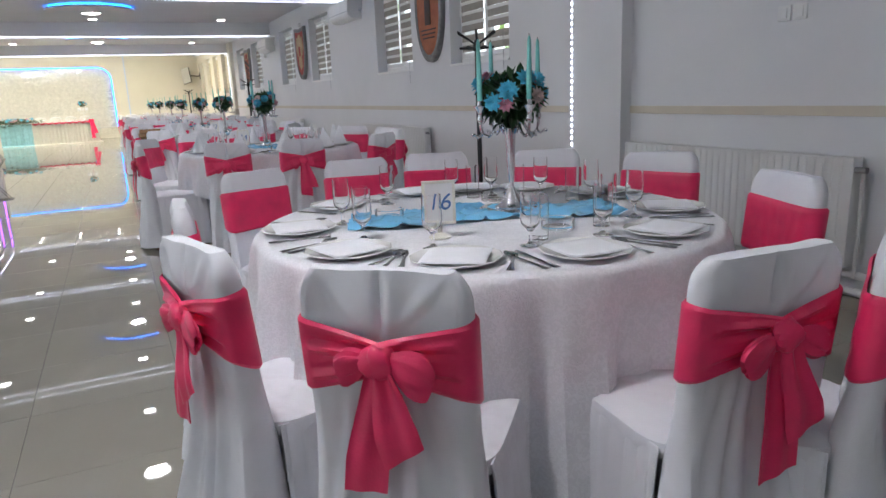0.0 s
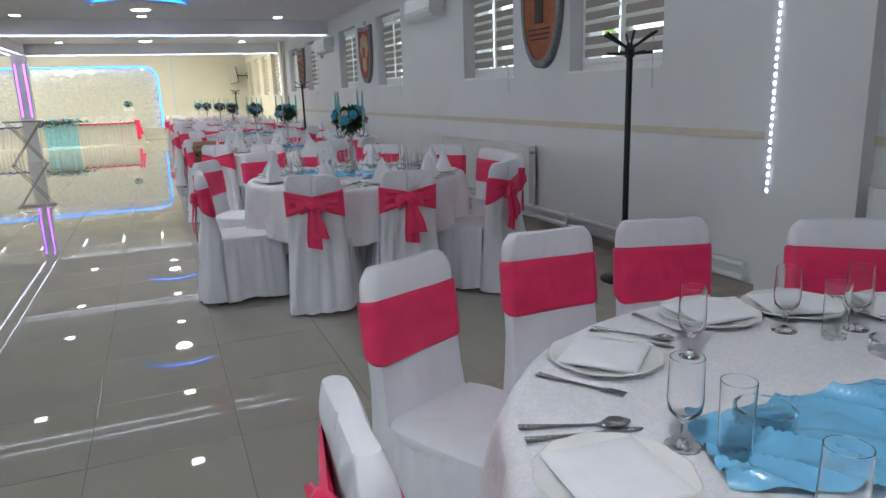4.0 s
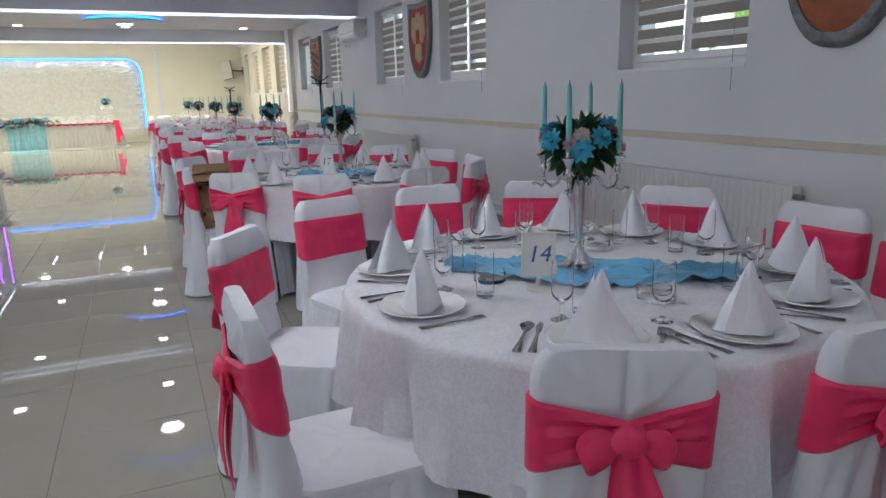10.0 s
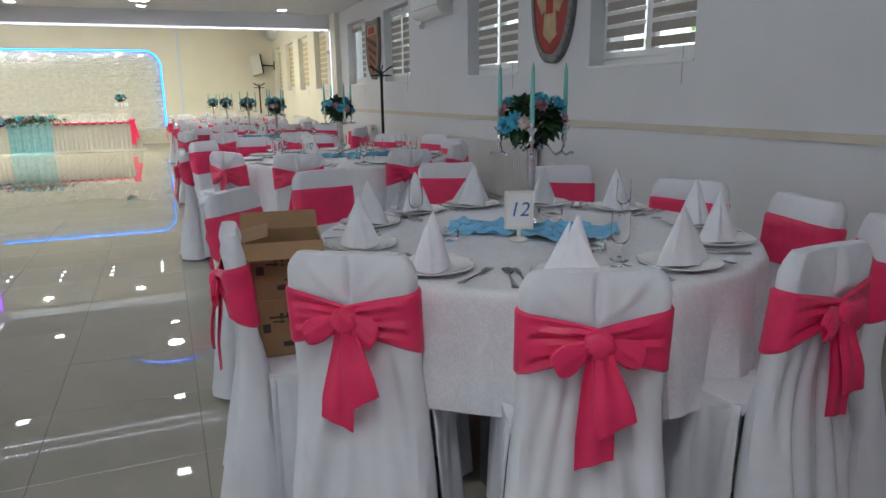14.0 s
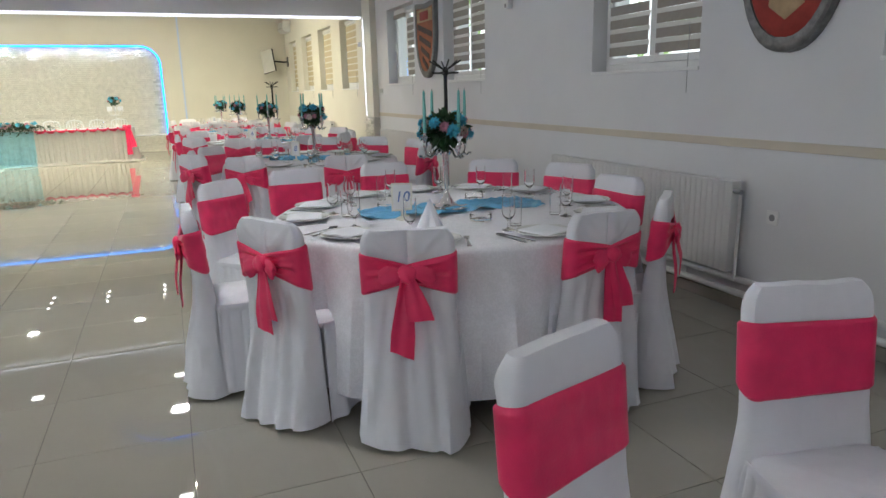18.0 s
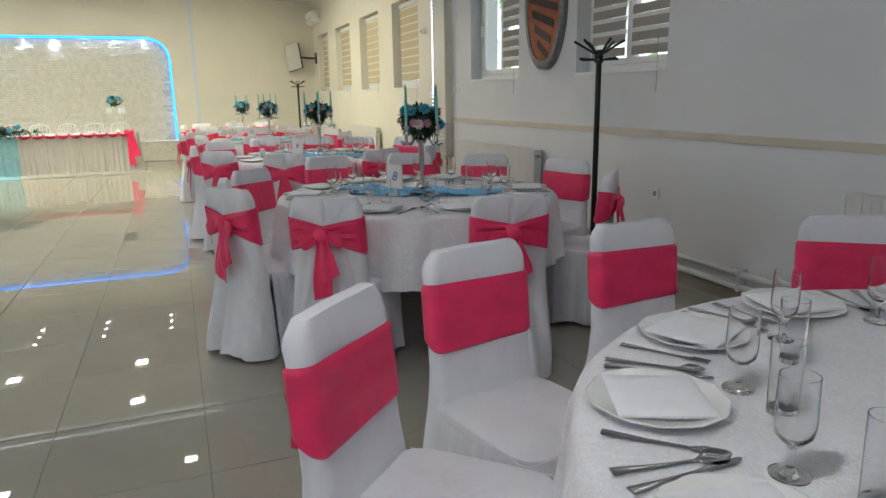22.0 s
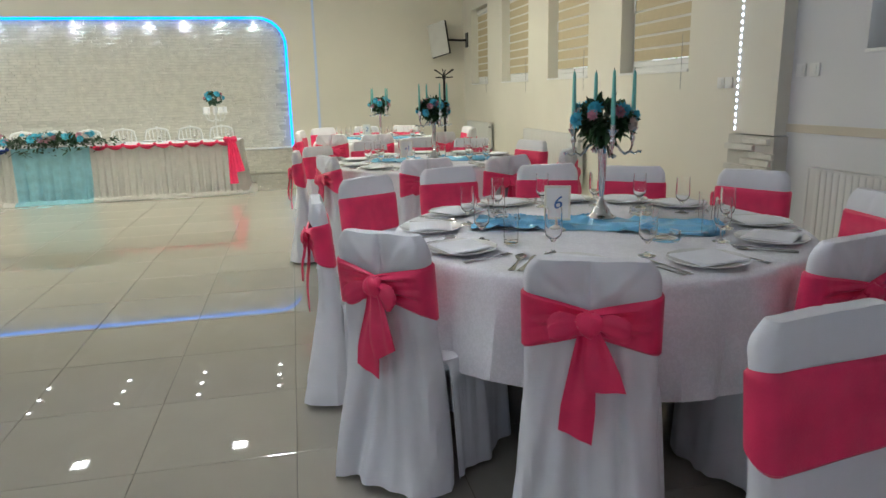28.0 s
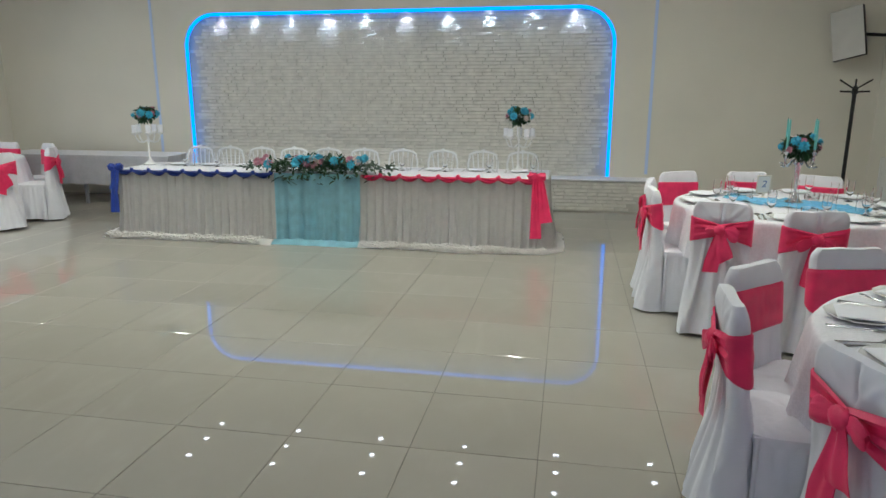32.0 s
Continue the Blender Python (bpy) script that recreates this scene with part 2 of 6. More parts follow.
PALE_BLUE = mat("pale_blue_line", (0.50, 0.60, 0.78), 0.4, vary=0.02, emit=(0.4, 0.55, 1.0), power=0.12)
LED_PURPLE = emission("led_purple", (0.45, 0.10, 1.0), 5.0)
BULB = emission("lamp_glass", (1.0, 0.96, 0.90), 18.0)
OUTSIDE = emission("bright_outdoors", (0.92, 0.97, 1.0), 2.2)
on = OUTSIDE.node_tree
leafy = on.nodes.new("ShaderNodeTexNoise")
leafy.inputs["Scale"].default_value, leafy.inputs["Detail"].default_value = 3.2, 7.0
pick = on.nodes.new("ShaderNodeMapRange")
pick.inputs["From Min"].default_value, pick.inputs["From Max"].default_value = 0.53, 0.60
mixc = on.nodes.new("ShaderNodeMix")
mixc.data_type = "RGBA"
mixc.inputs[6].default_value, mixc.inputs[7].default_value = (0.92, 0.97, 1.0, 1), (0.16, 0.26, 0.07, 1)
oc = on.nodes.new("ShaderNodeNewGeometry")
on.links.new(oc.outputs["Position"], leafy.inputs["Vector"])
on.links.new(leafy.outputs["Fac"], pick.inputs["Value"])
on.links.new(pick.outputs[0], mixc.inputs[0])
on.links.new(mixc.outputs[2], on.nodes["Emission"].inputs["Color"])


def tile_material():
    m = mat("polished_beige_tile", (0.37, 0.35, 0.30), 0.018, vary=0.08, scale=1.2, coat=0.0, per_piece=0.03)
    nt = m.node_tree
    p = nt.nodes["Principled BSDF"]
    p.inputs["Specular IOR Level"].default_value = 0.62
    geo = nt.nodes.new("ShaderNodeNewGeometry")
    vein = nt.nodes.new("ShaderNodeTexNoise")
    vein.inputs["Scale"].default_value, vein.inputs["Detail"].default_value, vein.inputs["Distortion"].default_value = 3.0, 8.0, 1.6
    mp = nt.nodes.new("ShaderNodeMapping")
    mp.inputs["Scale"].default_value, mp.inputs["Rotation"].default_value = (1.0, 0.35, 1.0), (0, 0, 0.6)
    nt.links.new(geo.outputs["Position"], mp.inputs["Vector"])
    nt.links.new(mp.outputs[0], vein.inputs["Vector"])
    cr = nt.nodes.new("ShaderNodeMapRange")
    cr.inputs["From Min"].default_value, cr.inputs["From Max"].default_value = 0.55, 0.72
    cr.inputs["To Min"].default_value, cr.inputs["To Max"].default_value = 1.0, 1.05
    nt.links.new(vein.outputs["Fac"], cr.inputs["Value"])
    sc = nt.nodes.new("ShaderNodeVectorMath")
    sc.operation = "SCALE"
    old = p.inputs["Base Color"].links[0].from_socket
    nt.links.new(old, sc.inputs[0])
    nt.links.new(cr.outputs[0], sc.inputs["Scale"])
    nt.links.new(sc.outputs[0], p.inputs["Base Color"])
    return m


TILE = tile_material()


# ---------------------------------------------------------------- mesh helpers
def box(bm, x0, x1, y0, y1, z0, z1):
    v = [bm.verts.new(c) for c in ((x0, y0, z0), (x1, y0, z0), (x1, y1, z0), (x0, y1, z0), (x0, y0, z1), (x1, y0, z1), (x1, y1, z1), (x0, y1, z1))]
    for f in ((3, 2, 1, 0), (4, 5, 6, 7), (0, 1, 5, 4), (1, 2, 6, 5), (2, 3, 7, 6), (3, 0, 4, 7)):
        bm.faces.new([v[i] for i in f])
    return v


def boxes(*dims, bevel=0.0):
    bm = bmesh.new()
    for d in dims:
        box(bm, *d)
    if bevel:
        bmesh.ops.bevel(bm, geom=list(bm.edges), offset=bevel, segments=2, affect="EDGES", profile=0.6)
    return bm


def loft(bm, rings, closed=True, cap=True):
    """Joins rings of points of one length, the next on the last."""
    vs = [[bm.verts.new(p) for p in r] for r in rings]
    n = len(vs[0])
    for a, b in zip(vs, vs[1:]):
        for i in range(n if closed else n - 1):
            j = (i + 1) % n
            bm.faces.new((a[i], a[j], b[j], b[i]))
    if cap and closed:
        bm.faces.new(list(reversed(vs[0])))
        bm.faces.new(vs[-1])
    return vs


def lathe(bm, profile, seg=24, at=(0, 0, 0), cap=True):
    rings = [[(at[0] + r * math.cos(2 * math.pi * i / seg), at[1] + r * math.sin(2 * math.pi * i / seg), at[2] + z) for i in range(seg)] for r, z in profile]
    return loft(bm, rings, True, cap)


def tube(bm, points, radius, seg=8, cap=True):
    pts = [Vector(p) for p in points]
    rings = []
    for i, p in enumerate(pts):
        d = (pts[min(i + 1, len(pts) - 1)] - pts[max(i - 1, 0)]).normalized()
        side = d.orthogonal().normalized() if abs(d.z) > 0.95 else d.cross(Vector((0, 0, 1))).normalized()
        up = side.cross(d)
        r = radius[i] if isinstance(radius, (list, tuple)) else radius
        rings.append([p + r * (math.cos(2 * math.pi * k / seg) * side + math.sin(2 * math.pi * k / seg) * up) for k in range(seg)])
    return loft(bm, rings, True, cap)


def link_mesh(name, bm, material, smooth=True):
    bmesh.ops.recalc_face_normals(bm, faces=bm.faces[:])
    me = bpy.data.meshes.new(name)
    bm.to_mesh(me)
    bm.free()
    for m in material if isinstance(material, (list, tuple)) else [material]:
        me.materials.append(m)
    if smooth:
        me.polygons.foreach_set("use_smooth", [True] * len(me.polygons))
        me.set_sharp_from_angle(angle=radians(38))
    return me


def part(name, bm, material, parent, label="", smooth=True, m=None):
    ob = new(name, link_mesh(name, bm, material, smooth))
    ob.parent = parent
    if m is not None:
        ob.matrix_basis = m
    if label:
        ob["label"] = label
    return ob


def thing(name, bm, material, label, category, group="", kind="", m=None, smooth=True):
    ob = new(name, link_mesh(name, bm, material, smooth))
    if m is not None:
        ob.matrix_basis = m
    return tagged(ob, label, category, group, kind)


def holder(name, label, category, group="", m=None, kind=""):
    ob = new(name)
    ob.empty_display_size = 0.1
    if m is not None:
        ob.matrix_basis = m
    return tagged(ob, label, category, group, kind)


def structure(name, bm, material, label, smooth=False):
    return thing(name, bm, material, label, name.rsplit("_", 1)[0] if "_" in name else name, kind="structure", smooth=smooth)


# ---------------------------------------------------------------- large structure
ground = structure("ground", boxes((-400, 400, -400, 400, -0.9, -0.6)), GRASS, "dull green ground outside, seen through the blinds")
floor = structure("floor", boxes((LEFT, WALL, FRONT, BACK, -0.3, -0.004)), GROUT, "polished beige floor tiles with thin dark joints")


def wall_with_openings(name, openings, z_sill, z_head, y0, y1, z_top, material, label):
    bm = bmesh.new()
    y = y0
    for a, b in sorted(openings):
        box(bm, WALL, WALL + 0.36, y, a, -0.3, z_top)
        box(bm, WALL, WALL + 0.36, a, b, -0.3, z_sill)
        box(bm, WALL, WALL + 0.36, a, b, z_head, z_top)
        y = b
    box(bm, WALL, WALL + 0.36, y, y1, -0.3, z_top)
    return structure(name, bm, material, label)


wall_with_openings("wall_east", WINDOWS, 1.545, 2.66, FRONT - 0.3, STEP_Y - 0.2, 4.0, PLASTER, "white plastered wall with high windows")
wall_with_openings("wall_east_far", HIGH_WINDOWS, 1.50, 2.80, STEP_Y - 0.2, BACK + 0.5, 4.0, CREAM, "cream plastered wall beside the dance floor")
structure("wall_west", boxes((LEFT - 0.3, LEFT, FRONT - 0.3, BACK + 0.5, -0.3, 4.0)), CREAM, "plain cream wall across the hall")
structure("wall_south", boxes((LEFT, WALL, FRONT - 0.3, FRONT, -0.3, 4.0)), PLASTER, "plain white end wall")

NICHE = (-4.67, 1.72, 0.45, 2.77, 0.5)  # x0, x1, z0, z1, corner radius


def niche_outline(grow=0.0, steps=10, base=None):
    x0, x1, z0, z1, r = NICHE
    x0, x1, z1, r = x0 - grow, x1 + grow, z1 + grow, r + grow
    z0 = z0 if base is None else base
    pts = [(x1, z0), (x1, z1 - r)]
    pts += [(x1 - r + r * math.cos(a), z1 - r + r * math.sin(a)) for a in np.linspace(0, math.pi / 2, steps)[1:]]
    pts += [(x0 + r + r * math.cos(a), z1 - r + r * math.sin(a)) for a in np.linspace(math.pi / 2, math.pi, steps)]
    pts += [(x0, z0)]
    return pts


def wall_with_niche():
    bm = bmesh.new()
    rings = [[(LEFT, -0.3), (LEFT, 4.0), (WALL + 0.36, 4.0), (WALL + 0.36, -0.3)], niche_outline()]
    edges = []
    for ring in rings:
        vs = [bm.verts.new((x, BACK, z)) for x, z in ring]
        edges += [bm.edges.new((vs[i], vs[(i + 1) % len(vs)])) for i in range(len(vs))]
    bmesh.ops.triangle_fill(bm, edges=edges, use_beauty=True)
    got = bmesh.ops.extrude_face_region(bm, geom=bm.faces[:])
    bmesh.ops.translate(bm, verts=[g for g in got["geom"] if isinstance(g, bmesh.types.BMVert)], vec=(0, 0.20, 0))
    box(bm, LEFT, WALL + 0.36, BACK + 0.2, BACK + 0.5, -0.3, 4.0)
    return bm


structure("wall_north", wall_with_niche(), CREAM, "cream end wall with a round-cornered stone niche")

# ceilings
bm = boxes((LEFT, WALL + 0.36, FRONT, STEP_Y + 0.17, LOW, LOW + 0.3))
structure("ceiling", bm, CEILING, "white coffered ceiling over the tables")
structure("ceiling_high", boxes((LEFT, WALL + 0.36, STEP_Y + 0.17, BACK + 0.3, HIGH, HIGH + 0.3)), CEILING, "higher ceiling over the dance floor")
structure("ceiling_step", boxes((LEFT, WALL, STEP_Y + 0.171, STEP_Y + 0.26, LOW - 0.27, HIGH)), CREAM, "bulkhead where the ceiling steps up")

for i, y in enumerate(BEAMS):
    bm = boxes((BEAM_X + 0.17, WALL, y - 0.17, y + 0.17, LOW - 0.27, LOW), (LEFT, BEAM_X - 0.17, y - 0.17, y + 0.17, LOW - 0.27, LOW))
    structure("beam_%d" % (i + 1), bm, CEILING, "white plastered ceiling beam edged with lights")
structure("beam_long", boxes((BEAM_X - 0.17, BEAM_X + 0.17, FRONT, STEP_Y + 0.17, LOW - 0.272, LOW)), CEILING, "white plastered ceiling beam running along the hall")


def led_run(bm_tape, bm_dots, a, b, width_axis, face):
    """A tape with its row of diodes from a to b, hung under a soffit."""
    a, b = Vector(a), Vector(b)
    d = (b - a).normalized()
    n = int((b - a).length / 0.05)
    w = Vector(width_axis) * 0.006
    f = Vector(face)
    lo, hi = a - w, b + w + f * 0.002
    box(bm_tape, *sorted((lo.x, hi.x)), *sorted((lo.y, hi.y)), *sorted((lo.z, hi.z)))
    for i in range(n):
        c = a + d * (0.05 * (i + 0.5)) + f * 0.005
        q = [abs(d[k]) * 0.011 + abs(width_axis[k]) * 0.006 + abs(f[k]) * 0.003 for k in range(3)]
        box(bm_dots, c.x - q[0], c.x + q[0], c.y - q[1], c.y + q[1], c.z - q[2], c.z + q[2])


def led_strip(label, runs, colour):
    tape, dots = bmesh.new(), bmesh.new()
    for a, b, w, f in runs:
        led_run(tape, dots, a, b, w, f)
    ob = holder("led_strip", label, "led strip", "led strips")
    part("tape", tape, PVC, ob, smooth=False)
    part("diode_row", dots, colour, ob, "glowing diodes", smooth=False)["kind"] = "stuff"
    return ob


ZB = LOW - 0.272
for y in BEAMS:
    for s in (-0.13, 0.13):
        led_strip("row of cold white diodes under a beam", [((BEAM_X + 0.2, y + s, ZB), (WALL - 0.02, y + s, ZB), (0, 1, 0), (0, 0, -1))], LED_WHITE)
for s in (-0.13, 0.13):
    led_strip("row of cold white diodes under the long beam", [((BEAM_X + s, FRONT + 0.2, ZB - 0.002), (BEAM_X + s, STEP_Y, ZB - 0.002), (1, 0, 0), (0, 0, -1))], LED_WHITE)

# pilasters carrying the beams
PIL = 4.94
for i, (y0, y1) in enumerate(((4.53, 5.17), (22.03, 22.50))):
    p = structure("pilaster_%d" % (i + 1), boxes((PIL, WALL, y0, y1, 1.02 if i else 0, LOW)), CREAM if i else PLASTER, "flat plastered pilaster against the wall")
    led_strip("row of white diodes up a pilaster", [((PIL - 0.002, y1 - 0.05, 1.03 if i else 0.72), (PIL - 0.002, y1 - 0.05, LOW - 0.28), (0, 1, 0), (-1, 0, 0))], LED_WHITE)

# dado rail, skirting
for i, (y0, y1) in enumerate(((FRONT, 4.53), (5.17, 22.03))):
    structure("trim_%d" % (i + 1), boxes((WALL - 0.012, WALL, y0, y1, 1.045, 1.10), bevel=0.003), DADO, "beige dado rail along the wall")
for i, (y0, y1) in enumerate(((FRONT, 4.53), (5.17, 22.03), (22.50, BACK))):
    structure("baseboard_%d" % (i + 1), boxes((WALL - 0.012, WALL, y0, y1, 0, 0.08), bevel=0.003), SKIRTING, "low beige tile skirting")
structure("baseboard_4", boxes((1.73, WALL, BACK - 0.012, BACK, 0, 0.08), bevel=0.003), SKIRTING, "low beige tile skirting")

# ---------------------------------------------------------------- windows and blinds
def blind_slats(y0, y1, z0, z1, x, pitch, warm, parent):
    """A zebra blind: two layers of bands, each band a strip of its own."""
    n = int((z1 - z0) / pitch)
    data = {}
    for k in range(n):
        z = z0 + (k + 0.5) * pitch
        for name, h, m, dx in (("blind_band", pitch * (0.66 if not warm else 0.80), BLIND_WARM if warm else BLIND, 0.0), ("sheer_band", pitch * 0.40, VOILE, 0.012)):
            if name == "sheer_band" and not warm and (k * 5 + int(y0 * 7)) % 4 == 1:
                continue
            if name not in data:
                bm = boxes((-0.002, 0.002, -(y1 - y0) / 2, (y1 - y0) / 2, -h / 2, h / 2))
                data[name] = link_mesh(name, bm, m, smooth=False)
            ob = new(name, data[name])
            ob.parent = parent
            ob.matrix_basis = pose(x + dx, (y0 + y1) / 2, z + (pitch * 0.47 if name == "sheer_band" else 0), 0, 6 if name == "sheer_band" and not warm else 0, 0)


def window(i, y0, y1, z0, z1, warm):
    w = holder("window_%d" % i, "white plastic window with one blind rolled up" if i == 7 else "white plastic window with lowered zebra blinds" if not warm else "white window with closed cream zebra blind", "window", kind="structure")
    x = WALL + 0.14
    ym = (y0 + y1) / 2
    f = 0.05
    part("window_frame", boxes((x, x + 0.06, y0, y1, z0 + 0.012, z0 + f + 0.012), (x, x + 0.06, y0, y1, z1 - f, z1), (x, x + 0.06, y0, y0 + f, z0 + f + 0.012, z1 - f), (x, x + 0.06, y1 - f, y1, z0 + f + 0.012, z1 - f), bevel=0.006), PVC, w)
    part("window_sill", boxes((WALL - 0.012, x + 0.05, y0 - 0.005, y1 + 0.005, z0 - 0.012, z0 + 0.011), bevel=0.004), PVC, w)
    halves = ((y0 + f, ym), (ym, y1 - f)) if not warm else ((y0 + f, y1 - f),)
    for a, b in halves:
        s = part("sash", boxes((x - 0.012, x + 0.04, a, b, z0 + f + 0.013, z0 + f + 0.065), (x - 0.012, x + 0.04, a, b, z1 - f - 0.06, z1 - f), (x - 0.012, x + 0.04, a, a + 0.055, z0 + f + 0.065, z1 - f - 0.06), (x - 0.012, x + 0.04, b - 0.055, b, z0 + f + 0.065, z1 - f - 0.06), bevel=0.006), PVC, w)
        pane = part("pane", boxes((x + 0.014, x + 0.02, a + 0.05, b - 0.05, z0 + f + 0.06, z1 - f - 0.055)), GLASS, s, smooth=False)
        pane.visible_shadow = False
        part("handle", boxes((x - 0.045, x - 0.012, b - 0.04, b - 0.015, (z0 + z1) / 2 - 0.06, (z0 + z1) / 2 + 0.06), bevel=0.006), PVC, s)
        if i == 7 and a > y0 + 0.2:
            part("blind_roll", boxes((x - 0.07, x - 0.013, a + 0.045, b - 0.045, z1 - 0.15, z1 - 0.086), bevel=0.02), BLIND, w, "blind rolled up")
        else:
            blind_slats(a + 0.045, b - 0.045, z0 + f + 0.06, z1 - 0.08, x - 0.035, 0.105 if not warm else 0.12, warm, w)
        part("blind_rail", boxes((x - 0.05, x - 0.013, a + 0.04, b - 0.04, z1 - 0.085, z1 - 0.02), bevel=0.006), PVC, w)
    part("pull_cord", boxes((WALL - 0.006, WALL - 0.003, y0 + 0.10, y0 + 0.103, z0 - 0.16, z0 + 0.3)), GREY, w)
    return w


for i, (a, b) in enumerate(WINDOWS):
    window(i + 1, a, b, 1.545, 2.66, False)
for i, (a, b) in enumerate(HIGH_WINDOWS):
    window(i + 8, a, b, 1.50, 2.80, True)
def frosted_window(i, y0, y1, z0, z1):
    """Unseen glowing window added on the west wall, side fill for floor and chairs."""
    w = holder("window_%d" % i, "unseen white window added with glowing frosted panes for fill light", "window", kind="structure")
    ym, zm, x = (y0 + y1) / 2, (z0 + z1) / 2, LEFT + 0.001
    part("window_frame", boxes((x, x + 0.05, y0, y1, z0, z0 + 0.06), (x, x + 0.05, y0, y1, z1 - 0.06, z1), (x, x + 0.05, y0, y0 + 0.06, z0 + 0.06, z1 - 0.06), (x, x + 0.05, y1 - 0.06, y1, z0 + 0.06, z1 - 0.06), (x, x + 0.05, ym - 0.04, ym + 0.04, z0 + 0.06, z1 - 0.06), bevel=0.006), PVC, w)
    for a, b in ((y0 + 0.06, ym - 0.04), (ym + 0.04, y1 - 0.06)):
        part("pane", boxes((x, x + 0.02, a, b, z0 + 0.06, z1 - 0.06)), FILL_PANE, w, smooth=False)
    return w


# first four are invented fill light; the last is inferred from bluish light there
for i, (a, b) in enumerate(((-0.2, 2.4), (6.0, 8.6), (12.0, 14.6), (18.0, 20.6), (25.6, 28.2))):
    frosted_window(12 + i, a, b, 0.9, 2.6)
structure("backdrop", boxes((9.0, 9.05, -8, 36, -0.6, 7)), OUTSIDE, "bright daylight and foliage outside the windows")


# ---------------------------------------------------------------- heating
def radiator(y0, y1):
    r = holder("radiator", "white enamelled panel radiator under the windows", "radiator", "radiators")
    z0, z1 = 0.26, 0.83
    x0, x1 = 4.93, 5.005
    front = bmesh.new()
    n = int((y1 - y0 - 0.04) / 0.05)
    prof = []
    for k in range(n):
        y = y0 + 0.02 + k * 0.05
        prof += [(x0, y), (x0, y + 0.030), (x0 + 0.0035, y + 0.036), (x0 + 0.0035, y + 0.046)]
    prof.append((x0, y1 - 0.02))
    loft(front, [[(x, y, z0) for x, y in prof], [(x + 0.0, y, z1) for x, y in prof]], closed=False, cap=False)
    box(front, x0 + 0.012, x0 + 0.03, y0 + 0.02, y1 - 0.02, z0, z1)
    part("front_panel", front, ENAMEL, r, "ribbed steel panel")
    part("side_panel", boxes((x0 - 0.003, x1, y0, y0 + 0.018, z0, z1 + 0.012), bevel=0.004), ENAMEL, r)
    part("side_panel", boxes((x0 - 0.003, x1, y1 - 0.018, y1, z0, z1 + 0.012), bevel=0.004), ENAMEL, r)
    grille = bmesh.new()
    k = y0 + 0.03
    while k < y1 - 0.05:
        box(grille, x0 + 0.008, x1 - 0.008, k, k + 0.012, z1 + 0.002, z1 + 0.010)
        k += 0.03
    box(grille, x0 - 0.003, x0 + 0.008, y0 + 0.018, y1 - 0.018, z1, z1 + 0.012)
    box(grille, x1 - 0.008, x1, y0 + 0.018, y1 - 0.018, z1, z1 + 0.012)
    part("top_grille", grille, ENAMEL, r, smooth=False)
    v = bmesh.new()
    tube(v, [(x0 + 0.02, y0 - 0.06, z1 - 0.05), (x0 + 0.02, y0, z1 - 0.05)], 0.016, 10)
    part("valve", v, GREY, r, "grey valve head")
    for y in (y0 + 0.2, y1 - 0.2):
        part("bracket", boxes((x1 - 0.01, WALL - 0.001, y, y + 0.03, 0.35, 0.75)), ENAMEL, r, smooth=False)
    t = bmesh.new()
    tube(t, [(x0 + 0.04, y0 - 0.03, z1 - 0.05), (x0 + 0.04, y0 - 0.03, 0.2)], 0.01, 8)
    part("feed_pipe", t, ENAMEL, r)
    return r


for a, b in ((2.72, 4.46), (8.06, 10.36), (14.13, 16.31), (19.65, 21.68), (25.3, 27.2), (29.0, 30.4)):
    radiator(a, b)

for i, z in enumerate((0.215, 0.125)):
    bm = bmesh.new()
    x = 4.985 - 0.0 * i
    tube(bm, [(x, 5.3, z), (x, 22.1, z)], 0.021, 12)
    tube(bm, [(x, FRONT + 0.02, z), (x, 4.6, z)], 0.021, 12)
    ob = thing("heating_pipe", bm, ENAMEL, "white painted heating pipe along the foot of the wall", "pipe", "heating pipes")
for k, y in enumerate(np.arange(-2.2, 22.0, 2.4)):
    if 4.4 < y < 5.4:
        continue
    thing("pipe_clip", boxes((4.955, WALL - 0.001, y, y + 0.02, 0.10, 0.24), bevel=0.003), ENAMEL, "white clip holding the heating pipes to the wall", "clip", "pipe clips")


# ---------------------------------------------------------------- ceiling lamps
def ring_light(x, y):
    r = holder("ring_light", "round raised ceiling disc with blue cove light", "ceiling light", "ring lights", pose(x, y, 0))
    bm = bmesh.new()
    lathe(bm, [(0.60, LOW - 0.075), (0.70, LOW - 0.07), (0.72, LOW - 0.05), (0.70, LOW - 0.035), (0.60, LOW - 0.03)], 48)
    part("disc", bm, CEILING, r, "white plaster disc")
    bm = bmesh.new()
    lathe(bm, [(0.62, LOW - 0.03), (0.655, LOW - 0.03), (0.655, LOW - 0.012), (0.62, LOW - 0.012)], 48)
    part("blue_tube", bm, LED_BLUE, r, "glowing blue ring")
    bm = bmesh.new()
    lathe(bm, [(0.17, LOW - 0.076), (0.17, LOW - 0.10), (0.155, LOW - 0.105)], 32)
    part("lamp_rim", bm, PVC, r)
    bm = bmesh.new()
    lathe(bm, [(0.15, LOW - 0.10), (0.14, LOW - 0.108), (0.08, LOW - 0.11)], 32)
    part("lamp_glass", bm, BULB, r, "bright frosted lamp glass")
    return r


for y in RING_Y:
    ring_light(1.45, y)
    ring_light(-4.85, y)


